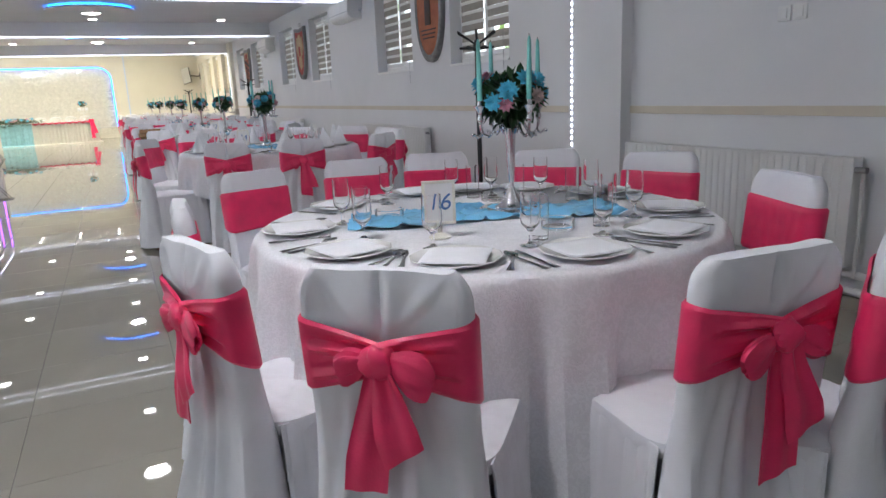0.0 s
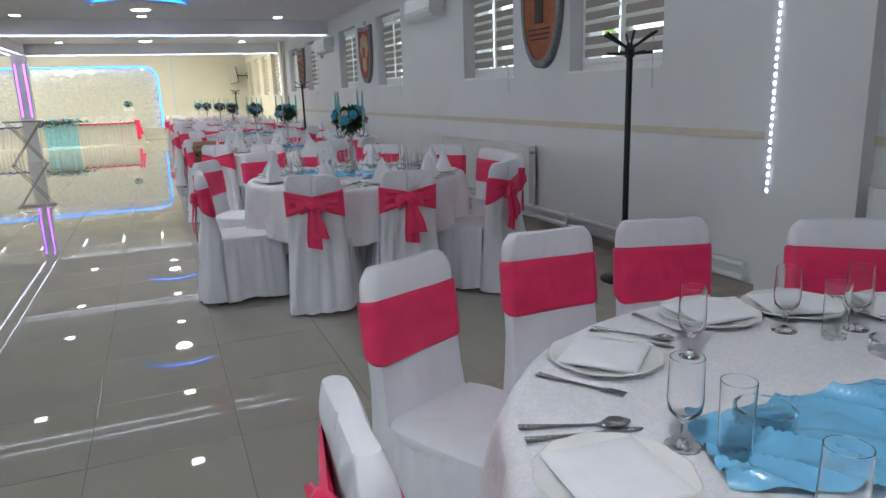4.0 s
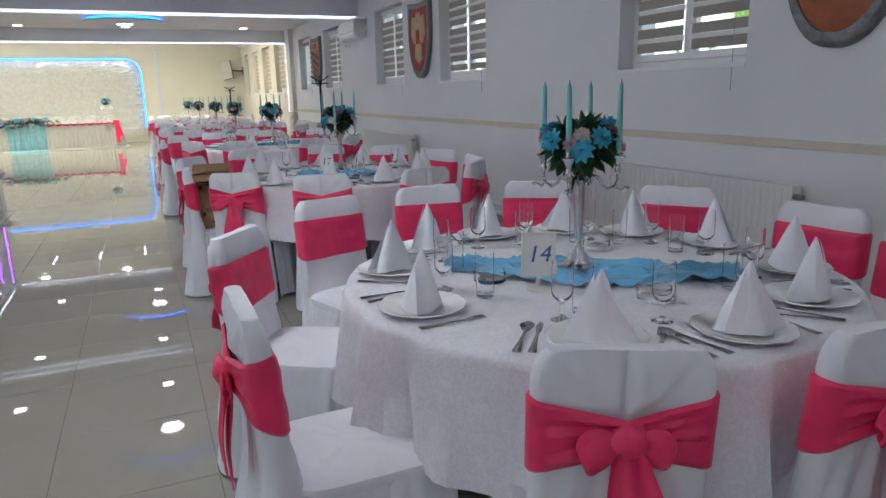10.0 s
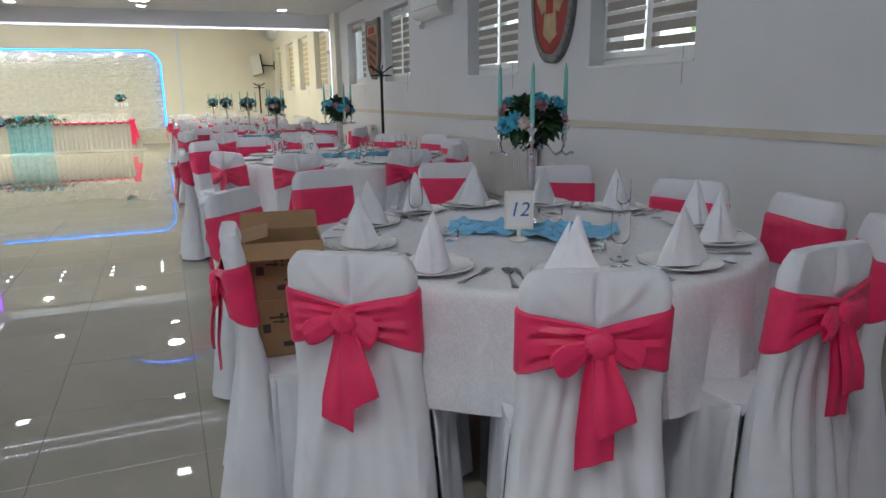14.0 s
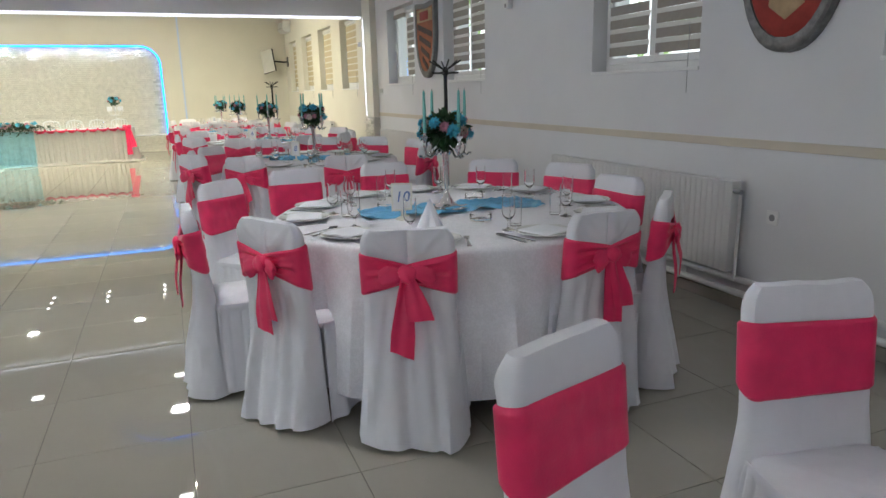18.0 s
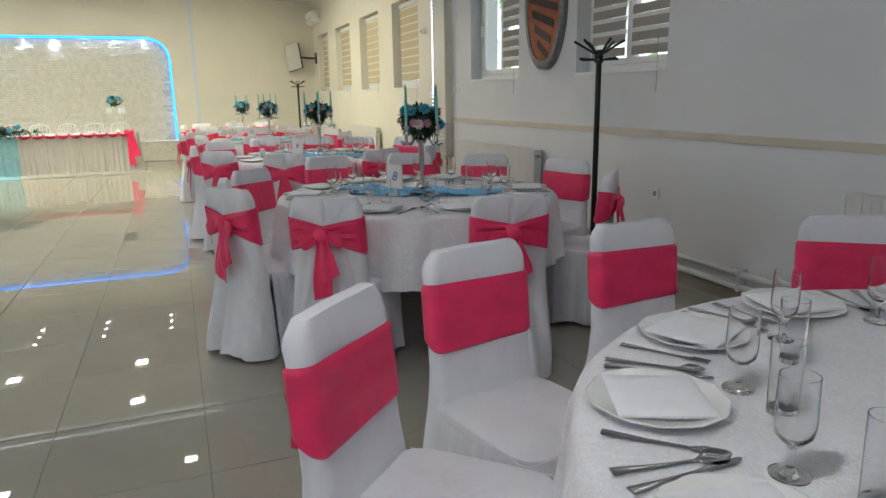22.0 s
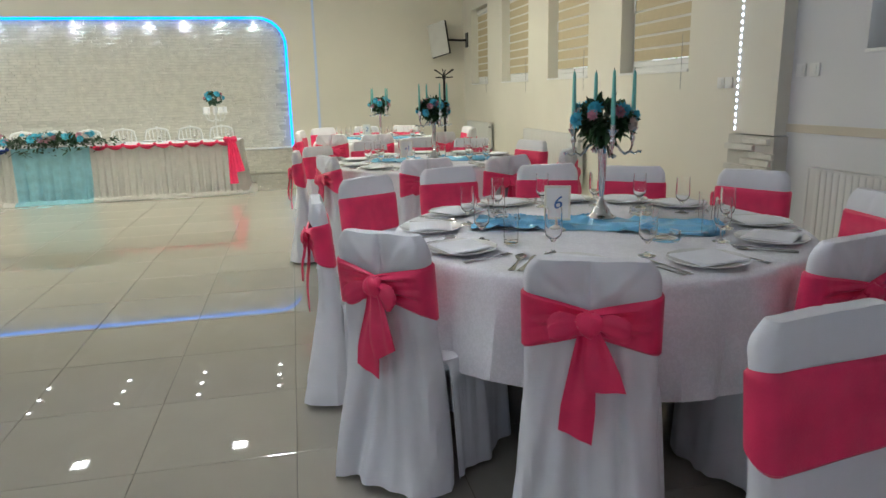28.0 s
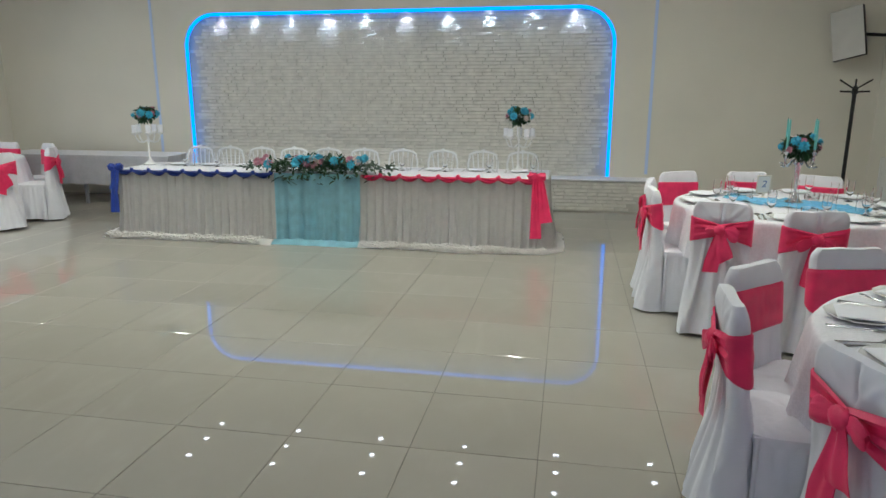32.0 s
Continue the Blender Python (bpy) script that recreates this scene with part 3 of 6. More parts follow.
def downlight(x, y, z, square=False):
    d = holder("downlight", "small recessed ceiling downlight", "downlight", "downlights", pose(x, y, z))
    if square:
        part("rim", boxes((-0.09, 0.09, -0.09, 0.09, -0.012, -0.001), bevel=0.003), PVC, d)
        part("lens", boxes((-0.07, 0.07, -0.07, 0.07, -0.017, -0.012)), BULB, d, "glowing lens", smooth=False)
    else:
        bm = bmesh.new()
        lathe(bm, [(0.055, -0.001), (0.055, -0.012), (0.04, -0.014)], 20)
        part("rim", bm, PVC, d)
        bm = bmesh.new()
        lathe(bm, [(0.042, -0.0145), (0.036, -0.018)], 20)
        part("lens", bm, SPOT, d, "glowing lens")
    return d


for b in BEAMS[:-1]:
    for dy in (0.45, 1.4, 5.05):
        for x in (-3.4, -0.55, 1.45, 3.9):
            downlight(x, b + dy, LOW, True)
for x in (-4.22, -2.90, -1.54, -0.22, 1.15, 2.5):
    for y in (29.42, 29.92, 30.40):
        downlight(x, y, HIGH)
for x in SPOT_X:
    for y in SPOT_Y:
        p = holder("panel_lamp", "square ceiling lamp with bright diffuser", "ceiling lamp", "panel lamps", pose(x, y, HIGH))
        part("frame", boxes((-0.13, 0.13, -0.13, 0.13, -0.03, -0.001), bevel=0.005), PVC, p)
        part("diffuser", boxes((-0.11, 0.11, -0.11, 0.11, -0.036, -0.03)), BULB, p, smooth=False)


# ---------------------------------------------------------------- wall things
def air_conditioner(y, z, w):
    a = holder("air_conditioner", "white wall-mounted split air conditioner", "air conditioner", "air conditioners", pose(WALL, y, z))
    bm = bmesh.new()
    prof = [(-0.002, 0.0), (-0.14, 0.0), (-0.20, 0.045), (-0.215, 0.10), (-0.205, 0.26), (-0.18, 0.285), (-0.002, 0.29)]
    loft(bm, [[(x, -w / 2, zz) for x, zz in prof], [(x, w / 2, zz) for x, zz in prof]])
    bmesh.ops.bevel(bm, geom=list(bm.edges), offset=0.008, segments=2, affect="EDGES")
    part("casing", bm, SHELL, a)
    bm = boxes((-0.05, 0.0, -w / 2 + 0.06, w / 2 - 0.06, -0.006, 0.0), bevel=0.002)
    part("air_flap", bm, GREY, a, "dark outlet flap", m=pose(-0.145, 0, 0.022, 0, 40, 0))
    part("front_line", boxes((-0.219, -0.214, -w / 2 + 0.03, w / 2 - 0.03, 0.10, 0.106)), GREY, a, smooth=False)
    bm = bmesh.new()
    tube(bm, [(-0.03, -w / 2, 0.12), (-0.03, -w / 2 - 0.06, 0.14), (-0.02, -w / 2 - 0.08, 0.3)], 0.02, 8)
    part("hose", bm, PVC, a)
    return a


air_conditioner(10.85, 2.36, 0.95)
air_conditioner(16.75, 2.31, 0.95)
air_conditioner(30.35, 3.06, 0.8)


def shield(y, face, device):
    s = holder("wall_shield", {"tower": "pointed wooden shield with an orange field and tower", "eagle": "pointed shield with pale eagle on red", "stripes": "pointed shield with black and orange chevrons"}[device], "shield", "wall shields", pose(WALL - 0.001, y, 2.12))

    def outline(k):
        pts = [(0.36 * k, 0.46 * k), (0.0, 0.43 * k), (-0.36 * k, 0.46 * k)]
        left = [(-0.36 * k * math.cos(a) ** 0.9, 0.10 * k - 0.62 * k * math.sin(a)) for a in np.linspace(0, math.pi / 2 * 0.985, 12)]
        return pts + left + [(-x, z) for x, z in reversed(left[:-1])]

    bm = bmesh.new()
    o, i = outline(1.0), outline(0.84)
    loft(bm, [[(0.0, yy, z) for yy, z in o], [(-0.05, yy * 0.99, z * 0.99) for yy, z in o], [(-0.062, yy * 0.95, z * 0.95) for yy, z in o], [(-0.058, yy, z) for yy, z in i], [(-0.045, yy, z) for yy, z in i]])
    part("rim", bm, PEWTER, s, "embossed pewter-grey rim")
    bm = bmesh.new()
    loft(bm, [[(-0.0465, yy, z) for yy, z in outline(0.835)], [(-0.052, yy, z) for yy, z in outline(0.82)]])
    part("field", bm, face, s)
    if device == "tower":
        part("tower", boxes((-0.062, -0.052, -0.075, 0.075, -0.10, 0.22), (-0.064, -0.053, -0.10, 0.10, 0.2, 0.26), bevel=0.006), DARK, s, "dark carved tower")
        for k in range(3):
            part("bar", boxes((-0.06, -0.052, -0.20 + 0.02 * k, 0.20 - 0.02 * k, -0.16 - 0.045 * k, -0.145 - 0.045 * k), bevel=0.003), DARK, s)
    elif device == "eagle":
        bm = bmesh.new()
        half = [(0, 0.30), (0.05, 0.33), (0.09, 0.26), (0.20, 0.28), (0.24, 0.05), (0.15, -0.08), (0.09, -0.05), (0.12, -0.26), (0, -0.34)]
        ring = half + [(-a, b) for a, b in reversed(half[1:-1])]
        loft(bm, [[(-0.052, a, b) for a, b in ring], [(-0.062, a * 0.95, b * 0.95) for a, b in ring]])
        part("eagle", bm, TAN, s, "pale heraldic eagle")
        part("crest", boxes((-0.068, -0.06, -0.06, 0.06, -0.08, 0.10), bevel=0.005), RED, s)
    else:
        for k in range(4):
            bm = bmesh.new()
            z = 0.12 - k * 0.14
            half = 0.26 - 0.055 * k
            ring = [(-half, z - 0.13), (half, z + 0.0), (half, z + 0.07), (-half, z - 0.06)]
            loft(bm, [[(-0.052, a, b) for a, b in ring], [(-0.058, a, b) for a, b in ring]])
            part("stripe", bm, DARK, s, "black slanting stripe")
        part("lion", boxes((-0.062, -0.052, -0.15, 0.15, 0.22, 0.33), bevel=0.012), RED, s)
        part("chief", boxes((-0.058, -0.0525, -0.27, 0.27, 0.20, 0.36), bevel=0.004), TAN, s)
    return s


shield(7.95, CLAY, "tower")
shield(13.90, RED, "eagle")
shield(19.63, CLAY, "stripes")
shield(2.1, CLAY, "tower")


def wall_plate(x, y, z, name, label, face=(-1, 0)):
    w = holder(name, label, "switch" if name == "light_switch" else "socket", m=pose(x, y, z))
    part("plate", boxes((-0.012, -0.001, -0.042, 0.042, -0.042, 0.042), bevel=0.004), SHELL, w)
    if name == "light_switch":
        part("rocker", boxes((-0.018, -0.012, -0.022, 0.022, -0.028, 0.028), bevel=0.003), SHELL, w)
    else:
        bm = bmesh.new()
        tube(bm, [(-0.0125, 0, 0), (-0.014, 0, 0)], 0.021, 20)
        part("socket_face", bm, GREY, w)
    return w


for y, z in ((21.82, 1.45), (21.94, 1.45), (3.17, 1.61), (3.27, 1.61)):
    wall_plate(WALL, y, z, "light_switch", "white light switch on the wall")
for y in (22.70, 22.80):
    wall_plate(WALL, y, 1.385, "light_switch", "white light switch beside the pilaster")
for y, z in ((17.95, 0.62), (13.90, 0.64)):
    wall_plate(WALL, y, z, "wall_socket", "white power socket on the wall")

for y in (17.3, 23.0):
    v = holder("alarm_sensor", "small white sensor high on the wall", "sensor", m=pose(WALL, y, 2.25))
    part("casing", boxes((-0.06, -0.001, -0.04, 0.04, -0.03, 0.05), bevel=0.01), SHELL, v)
    part("lens", boxes((-0.064, -0.06, -0.02, 0.02, -0.02, 0.02), bevel=0.002), GREY, v)

e = holder("exit_sign", "small dark exit sign plate above the shield", "sign", m=pose(WALL, 13.97, 2.63))
part("plate", boxes((-0.012, -0.001, -0.07, 0.07, -0.03, 0.03), bevel=0.003), GREY, e)
part("arrow", boxes((-0.014, -0.012, -0.045, 0.045, -0.012, 0.012)), PVC, e, smooth=False)

tv = holder("wall_television", "flat television turned aside on a wall arm in the corner", "television", m=pose(4.50, 30.74, 2.33, -13, 8, 48))
part("screen", boxes((-0.03, -0.025, -0.185, 0.185, -0.305, 0.305)), SCREEN, tv, "pale matt screen", smooth=False)
part("bezel", boxes((-0.024, 0.03, -0.19, 0.19, -0.31, 0.31), bevel=0.006), BLACK, tv)
part("rear_box", boxes((0.03, 0.07, -0.12, 0.12, -0.2, 0.2), bevel=0.01), BLACK, tv)
arm = bmesh.new()
tube(arm, [(4.54, 30.78, 2.33), (4.74, 30.86, 2.33), (4.90, 30.76, 2.31), (5.03, 30.74, 2.31)], 0.02, 8)
arm_ob = part("arm", arm, BLACK, tv, "black wall arm")
arm_ob.matrix_basis = pose(4.50, 30.74, 2.33, -13, 8, 48).inverted()
arm2 = part("wall_plate", boxes((5.02, 5.039, 30.64, 30.80, 2.18, 2.44)), BLACK, tv, smooth=False)
arm2.matrix_basis = pose(4.50, 30.74, 2.33, -13, 8, 48).inverted()


def coat_rack(x, y, turn=0):
    c = holder("coat_rack", "black metal coat stand with splayed hooks on a round base", "coat stand", "coat stands", pose(x, y, 0, 0, 0, turn))
    bm = bmesh.new()
    lathe(bm, [(0.17, 0.0), (0.175, 0.008), (0.16, 0.022), (0.05, 0.034), (0.03, 0.05)], 36)
    part("base", bm, BLACK, c)
    bm = bmesh.new()
    lathe(bm, [(0.022, 0.04), (0.022, 1.60), (0.022, 1.69), (0.012, 1.70)], 20)
    part("pole", bm, BLACK, c)
    bm = bmesh.new()
    lathe(bm, [(0.026, 1.60), (0.034, 1.605), (0.034, 1.66), (0.026, 1.665)], 20)
    part("collar", bm, BLACK, c)
    for k in range(12):
        a = 2 * math.pi * k / 12
        ca, sa = math.cos(a), math.sin(a)
        bm = bmesh.new()
        if k % 2 == 0:
            tube(bm, [(0.02 * ca, 0.02 * sa, 1.665), (0.19 * ca, 0.19 * sa, 1.765)], [0.008, 0.010], 8)
        else:
            tube(bm, [(0.02 * ca, 0.02 * sa, 1.625), (0.155 * ca, 0.155 * sa, 1.632)], [0.008, 0.011], 8)
        part("hook", bm, BLACK, c)
    return c


coat_rack(4.56, 6.02)
coat_rack(4.72, 18.30, 20)
coat_rack(4.46, 30.2, 10)

# lit column and folding stand beside the dance floor
col = holder("lit_column", "white square column with violet strip lights", "column", m=pose(-1.55, 22.4, 0))
part("shaft", boxes((-0.16, 0.16, -0.16, 0.16, 0, LOW - 0.273), bevel=0.01), PLASTER, col)
for dx in (-0.1, 0.1):
    part("violet_strip", boxes((dx - 0.015, dx + 0.015, -0.172, -0.161, 1.15, 2.45)), LED_PURPLE, col, "glowing violet strip", smooth=False)
st = holder("folding_stand", "dark folding cross-legged stand with flat tray", "stand", m=pose(-1.55, 21.5, 0))
part("tray", boxes((-0.42, 0.42, -0.2, 0.2, 1.03, 1.07), bevel=0.006), GREY, st)
for s in (-1, 1):
    for yy in (-0.15, 0.15):
        bm = bmesh.new()
        tube(bm, [(-0.36 * s, yy + 0.012 * s, 0.012), (0.36 * s, yy + 0.012 * s, 1.03)], 0.014, 8)
        part("leg", bm, GREY, st)
part("foot_bar", boxes((-0.38, -0.34, -0.24, 0.24, 0.0, 0.03), bevel=0.004), GREY, st)
part("foot_bar", boxes((0.34, 0.38, -0.24, 0.24, 0.0, 0.03), bevel=0.004), GREY, st)


# ---------------------------------------------------------------- covered chairs
def slab_loop(half, thick, yc, rear=44, front=26, corner=5):
    """Rounded slab in plan: (x, y, side), side -1 on the rear, 1 on the front, 0 at the ends."""
    r = thick * 0.8
    flat = half - r
    pts = [(-flat + 2 * flat * k / rear, yc - thick, -1) for k in range(rear + 1)]
    pts += [(flat + r * math.sin(a), yc - thick * math.cos(a), 0) for a in np.linspace(0, math.pi, corner + 2)[1:-1]]
    pts += [(flat - 2 * flat * k / front, yc + thick, 1) for k in range(front + 1)]
    pts += [(-flat - r * math.sin(a), yc + thick * math.cos(a), 0) for a in np.linspace(0, math.pi, corner + 2)[1:-1]]
    return pts


def back_size(z):
    """Half width, half thickness and middle of the covered back at height z."""
    lean = -0.215 - 0.045 * max(0.0, z - 0.45) / 0.47
    if z > 0.84:
        k = (z - 0.84) / 0.085
        return 0.186 - 0.036 * k ** 3, 0.034 - 0.014 * k ** 2, lean
    d = max(0.0, (0.56 - z) / 0.56)
    return 0.186 + 0.036 * d ** 0.9, 0.034 + 0.055 * d, lean - 0.012 * d


def sash_edges(t):
    """Lower and upper edge of the band on the rear of a back, t from knot to corner."""
    return 0.716 - 0.062 * t ** 0.85, 0.786 + 0.040 * t ** 0.9


def back_cover(seed):
    rnd = random.Random(seed)
    ph = [rnd.uniform(0, 6.28) for _ in range(6)]
    folds = [(-0.150 + 0.30 * k / 5 + rnd.uniform(-0.016, 0.016), rnd.uniform(0.010, 0.017), rnd.choice((-1, 1)) * rnd.uniform(0.5, 1.0)) for k in range(6)]
    bm = bmesh.new()
    rings = []
    for z in (0.022, 0.026, 0.05, 0.09, 0.14, 0.19, 0.24, 0.29, 0.34, 0.39, 0.44, 0.49, 0.53, 0.57, 0.60, 0.63, 0.66, 0.69, 0.72, 0.745, 0.765, 0.777, 0.788, 0.798, 0.808, 0.817, 0.826, 0.835, 0.844, 0.853, 0.862, 0.871, 0.88, 0.889, 0.898, 0.906, 0.913, 0.919, 0.923):
        ring = []
        half, thick, yc = back_size(z)
        low = max(0.0, (0.70 - z) / 0.70)
        for x, y, side in slab_loop(half, thick, yc, rear=64):
            t = min(1.0, abs(x) / 0.186)
            lo, hi = sash_edges(t)
            free = min(1.0, max(0.0, (lo - z) / 0.05, (z - hi) / 0.03))
            if side < 0 or side == 0 and y < yc:
                f = 0.0
                for c, w, a in folds:
                    c2 = c * (0.55 + 0.75 * low) + 0.02 * math.sin(5 * z + ph[2] + 20 * c) * low
                    ww = w * (0.8 + 1.5 * low)
                    q = (x - c2) / ww
                    f += a * (math.exp(-q * q) - 0.8 * math.exp(-((q - 2.0 * math.copysign(1, c)) / 1.3) ** 2))
                y -= free * (0.021 * low ** 0.55 * f + 0.012 * low * noise.noise(Vector((x * 7, z * 3, seed))))
                y -= 0.034 * low ** 2
                if z > hi:
                    up = free * (1 - 0.8 * max(0.0, (z - 0.87) / 0.053))
                    y += up * (0.016 * math.exp(-(x / 0.008) ** 2) - 0.006 * math.exp(-((x - 0.026) / 0.018) ** 2))
                    y += up * (0.004 * math.sin(31 * x + ph[3] + 5 * z) + 0.011 * noise.noise(Vector((x * 12, z * 8, seed + 3))))
                    for s in (-1, 1):
                        y -= up * (0.0055 if s > 0 else 0.003) * math.exp(-((x - s * (0.115 - 0.85 * (0.9 - z))) / 0.020) ** 2)
                        y += up * (0.0035 if s > 0 else 0.002) * math.exp(-((x - s * (0.145 - 0.85 * (0.9 - z))) / 0.020) ** 2)
            elif side > 0:
                y += 0.002 * math.sin(22 * x + ph[4] + 7 * z) + 0.005 * noise.noise(Vector((x * 6, z * 5, seed)))
                if 0.45 < z < 0.60:
                    y += 0.006 * math.sin(28 * x + ph[5])
            else:
                x += math.copysign(0.012 * low * math.sin(48 * y + ph[2] + 5 * z), x)
            x *= 1 + 0.03 * low * math.sin(6 * z + ph[2])
            zz = z
            if z < 0.04:
                zz += 0.010 * math.sin(11 * x + ph[3])
            if z > 0.87:
                zz += (0.004 * math.cos(6 * x + ph[1]) + 0.005 * noise.noise(Vector((x * 12, y * 12, seed)))) * (z - 0.87) / 0.05
            ring.append((x, y, zz))
        rings.append(ring)
    loft(bm, rings)
    return bm


def seat_cover(seed):
    rnd = random.Random(seed)
    bm = bmesh.new()
    rings = []
    ph = rnd.uniform(0, 6.28)
    for k, (g, z) in enumerate(((0.0, 0.435), (0.004, 0.455), (0.0, 0.472), (-0.02, 0.482), (-0.10, 0.487), (-0.17, 0.486))):
        ring = []
        for i in range(40):
            a = 2 * math.pi * i / 40
            c, s = math.cos(a), math.sin(a)
            ring.append(((0.203 + g) * math.copysign(abs(c) ** 0.35, c), 0.02 + (0.215 + g) * math.copysign(abs(s) ** 0.35, s), z + 0.003 * math.sin(4 * a + ph) * (k > 2)))
        rings.append(ring)
    loft(bm, rings)
    return bm


def seat_skirt(seed):
    """Gathered valance round three sides of the seat, down to the floor."""
    rnd = random.Random(seed)
    path = []
    r = 0.05
    corners = [(-0.195, -0.20), (-0.205, 0.235), (0.205, 0.235), (0.195, -0.20)]
    for (x0, y0), (x1, y1), nrm in ((corners[0], corners[1], (-1, 0)), (corners[1], corners[2], (0, 1)), (corners[2], corners[3], (1, 0))):
        for k in range(64):
            u = (k + 0.5) / 64
            path.append((x0 + (x1 - x0) * u, y0 + (y1 - y0) * u, nrm[0], nrm[1]))
    sm = []
    for i in range(len(path)):
        w = path[max(0, i - 6):i + 7]
        sm.append([sum(q[k] for q in w) / len(w) for k in range(4)])
    ph = [rnd.uniform(0, 6.28) for _ in range(4)]
    rings = []
    for z in (0.468, 0.462, 0.45, 0.43, 0.40, 0.36, 0.30, 0.22, 0.13, 0.028):
        d = (0.468 - z) / 0.44
        outer, inner = [], []
        for i, (x, y, nx, ny) in enumerate(sm):
            s = i * 0.0068
            gather = 0.0095 * (abs(math.sin(math.pi * s / 0.052 + ph[0] + 0.7 * math.sin(9 * s))) ** 0.7 - 0.5) * min(1, d * 14) * math.exp(-2.2 * d)
            fold = 0.014 * d ** 0.8 * (math.sin(2 * math.pi * s / 0.19 + ph[1] + 1.3 * math.sin(5 * s + ph[2])) + 0.35 * math.sin(2 * math.pi * s / 0.083 + ph[3]))
            out = gather + fold + 0.028 * d ** 0.7
            zz = z + (0.012 * math.sin(s * 14 + ph[0]) if z < 0.05 else 0)
            outer.append((x + nx * out, y + ny * out, zz))
            inner.append((x + nx * (out - 0.004), y + ny * (out - 0.004), zz))
        rings.append(outer + inner[::-1])
    bm = bmesh.new()
    loft(bm, rings, closed=True, cap=False)
    n = len(sm)
    bm.verts.ensure_lookup_table()
    for base in (0, 2 * n * (len(rings) - 1)):
        for i in range(n - 1):
            q = (base + i, base + i + 1, base + 2 * n - 2 - i, base + 2 * n - 1 - i)
            bm.faces.new([bm.verts[k] for k in q])
    return bm


def sash_band(seed):
    """Satin band: flat across the front, gathered towards the knot on the rear."""
    rnd = random.Random(seed)
    ph = [rnd.uniform(0, 6.28) for _ in range(4)]
    rows = 21
    rings = []
    for r in range(rows):
        v = r / (rows - 1)
        ring = []
        tuck = 0.0 if 0 < r < rows - 1 else -0.007
        for x, y, side in slab_loop(0.186 + 0.008 + tuck, 0.034 + 0.009 + tuck, 0.0, 60, 26, 9):
            t = min(1.0, abs(x) / 0.186)
            rear_lo, rear_hi = sash_edges(t)
            front_lo, front_hi = 0.632 + 0.008 * math.sin(3 * x + ph[0]), 0.832 + 0.004 * math.sin(8 * x)
            w = min(1.0, max(0.0, (y + 0.043) / 0.086))
            w = w * w * (3 - 2 * w)
            z0, z1 = rear_lo * (1 - w) + front_lo * w, rear_hi * (1 - w) + front_hi * w
            z = z0 + (z1 - z0) * v
            lean = -0.215 - 0.045 * max(0.0, z - 0.45) / 0.47
            if side < 0:
                s = math.copysign(1, x)
                pull = math.sin(v * 17 + ph[0] + s * ph[3] + 2 * t) + 0.8 * math.sin(v * 29 + ph[1] - s * 3 * t)
                y -= 0.0085 * pull * (0.30 + 0.75 * (1 - t)) * math.sin(math.pi * v) ** 0.4 + 0.020 * (1 - t) ** 1.3
            elif side > 0:
                y += 0.0015 * math.sin(v * 14 + ph[2]) + 0.004 * abs(noise.noise(Vector((x * 5, v * 3, seed))))
            ring.append((x, lean + y, z))
        rings.append(ring)
    bm = bmesh.new()
    loft(bm, rings, closed=True, cap=False)
    return bm


def blob(bm, c, r, seed, squash=(1, 1, 1), wobble=0.18, seg=14):
    rnd = random.Random(seed)
    o = Vector((rnd.uniform(0, 9), rnd.uniform(0, 9), rnd.uniform(0, 9)))
    rings = []
    for i in range(1, seg // 2 + 2):
        th = math.pi * i / (seg // 2 + 2)
        ring = []
        for k in range(seg):
            a = 2 * math.pi * k / seg
            d = Vector((math.sin(th) * math.cos(a), math.sin(th) * math.sin(a), math.cos(th)))
            q = r * (1 + wobble * noise.noise(d * 2.2 + o))
            ring.append((c[0] + d.x * q * squash[0], c[1] + d.y * q * squash[1], c[2] + d.z * q * squash[2]))
        rings.append(ring)
    loft(bm, rings)


def ribbon(bm, path, widths, twist=0.0, ripple=0.006, pleats=2.2, slant=0.0):
    """A strip of cloth along path, its pleats fading towards the end."""
    pts = [Vector(p) for p in path]
    rings = []
    for i, p in enumerate(pts):
        d = (pts[min(i + 1, len(pts) - 1)] - pts[max(i - 1, 0)]).normalized()
        side = Vector((1, 0, 0)) - d * d.x
        side = side.normalized() if side.length > 0.2 else Vector((0, 0, 1))
        nrm = side.cross(d)
        fade = 1 - 0.6 * i / (len(pts) - 1)
        ring = []
        for k in range(15):
            u = k / 14 - 0.5
            ring.append(p + side * (u * widths[i]) + d * (slant * widths[i] * u * (i / (len(pts) - 1)) ** 4) + nrm * (ripple * fade * math.cos(u * 6.28 * pleats + twist + 0.1 * i)))
        rings.append(ring + [q + nrm * 0.003 for q in reversed(ring)])
    loft(bm, rings)


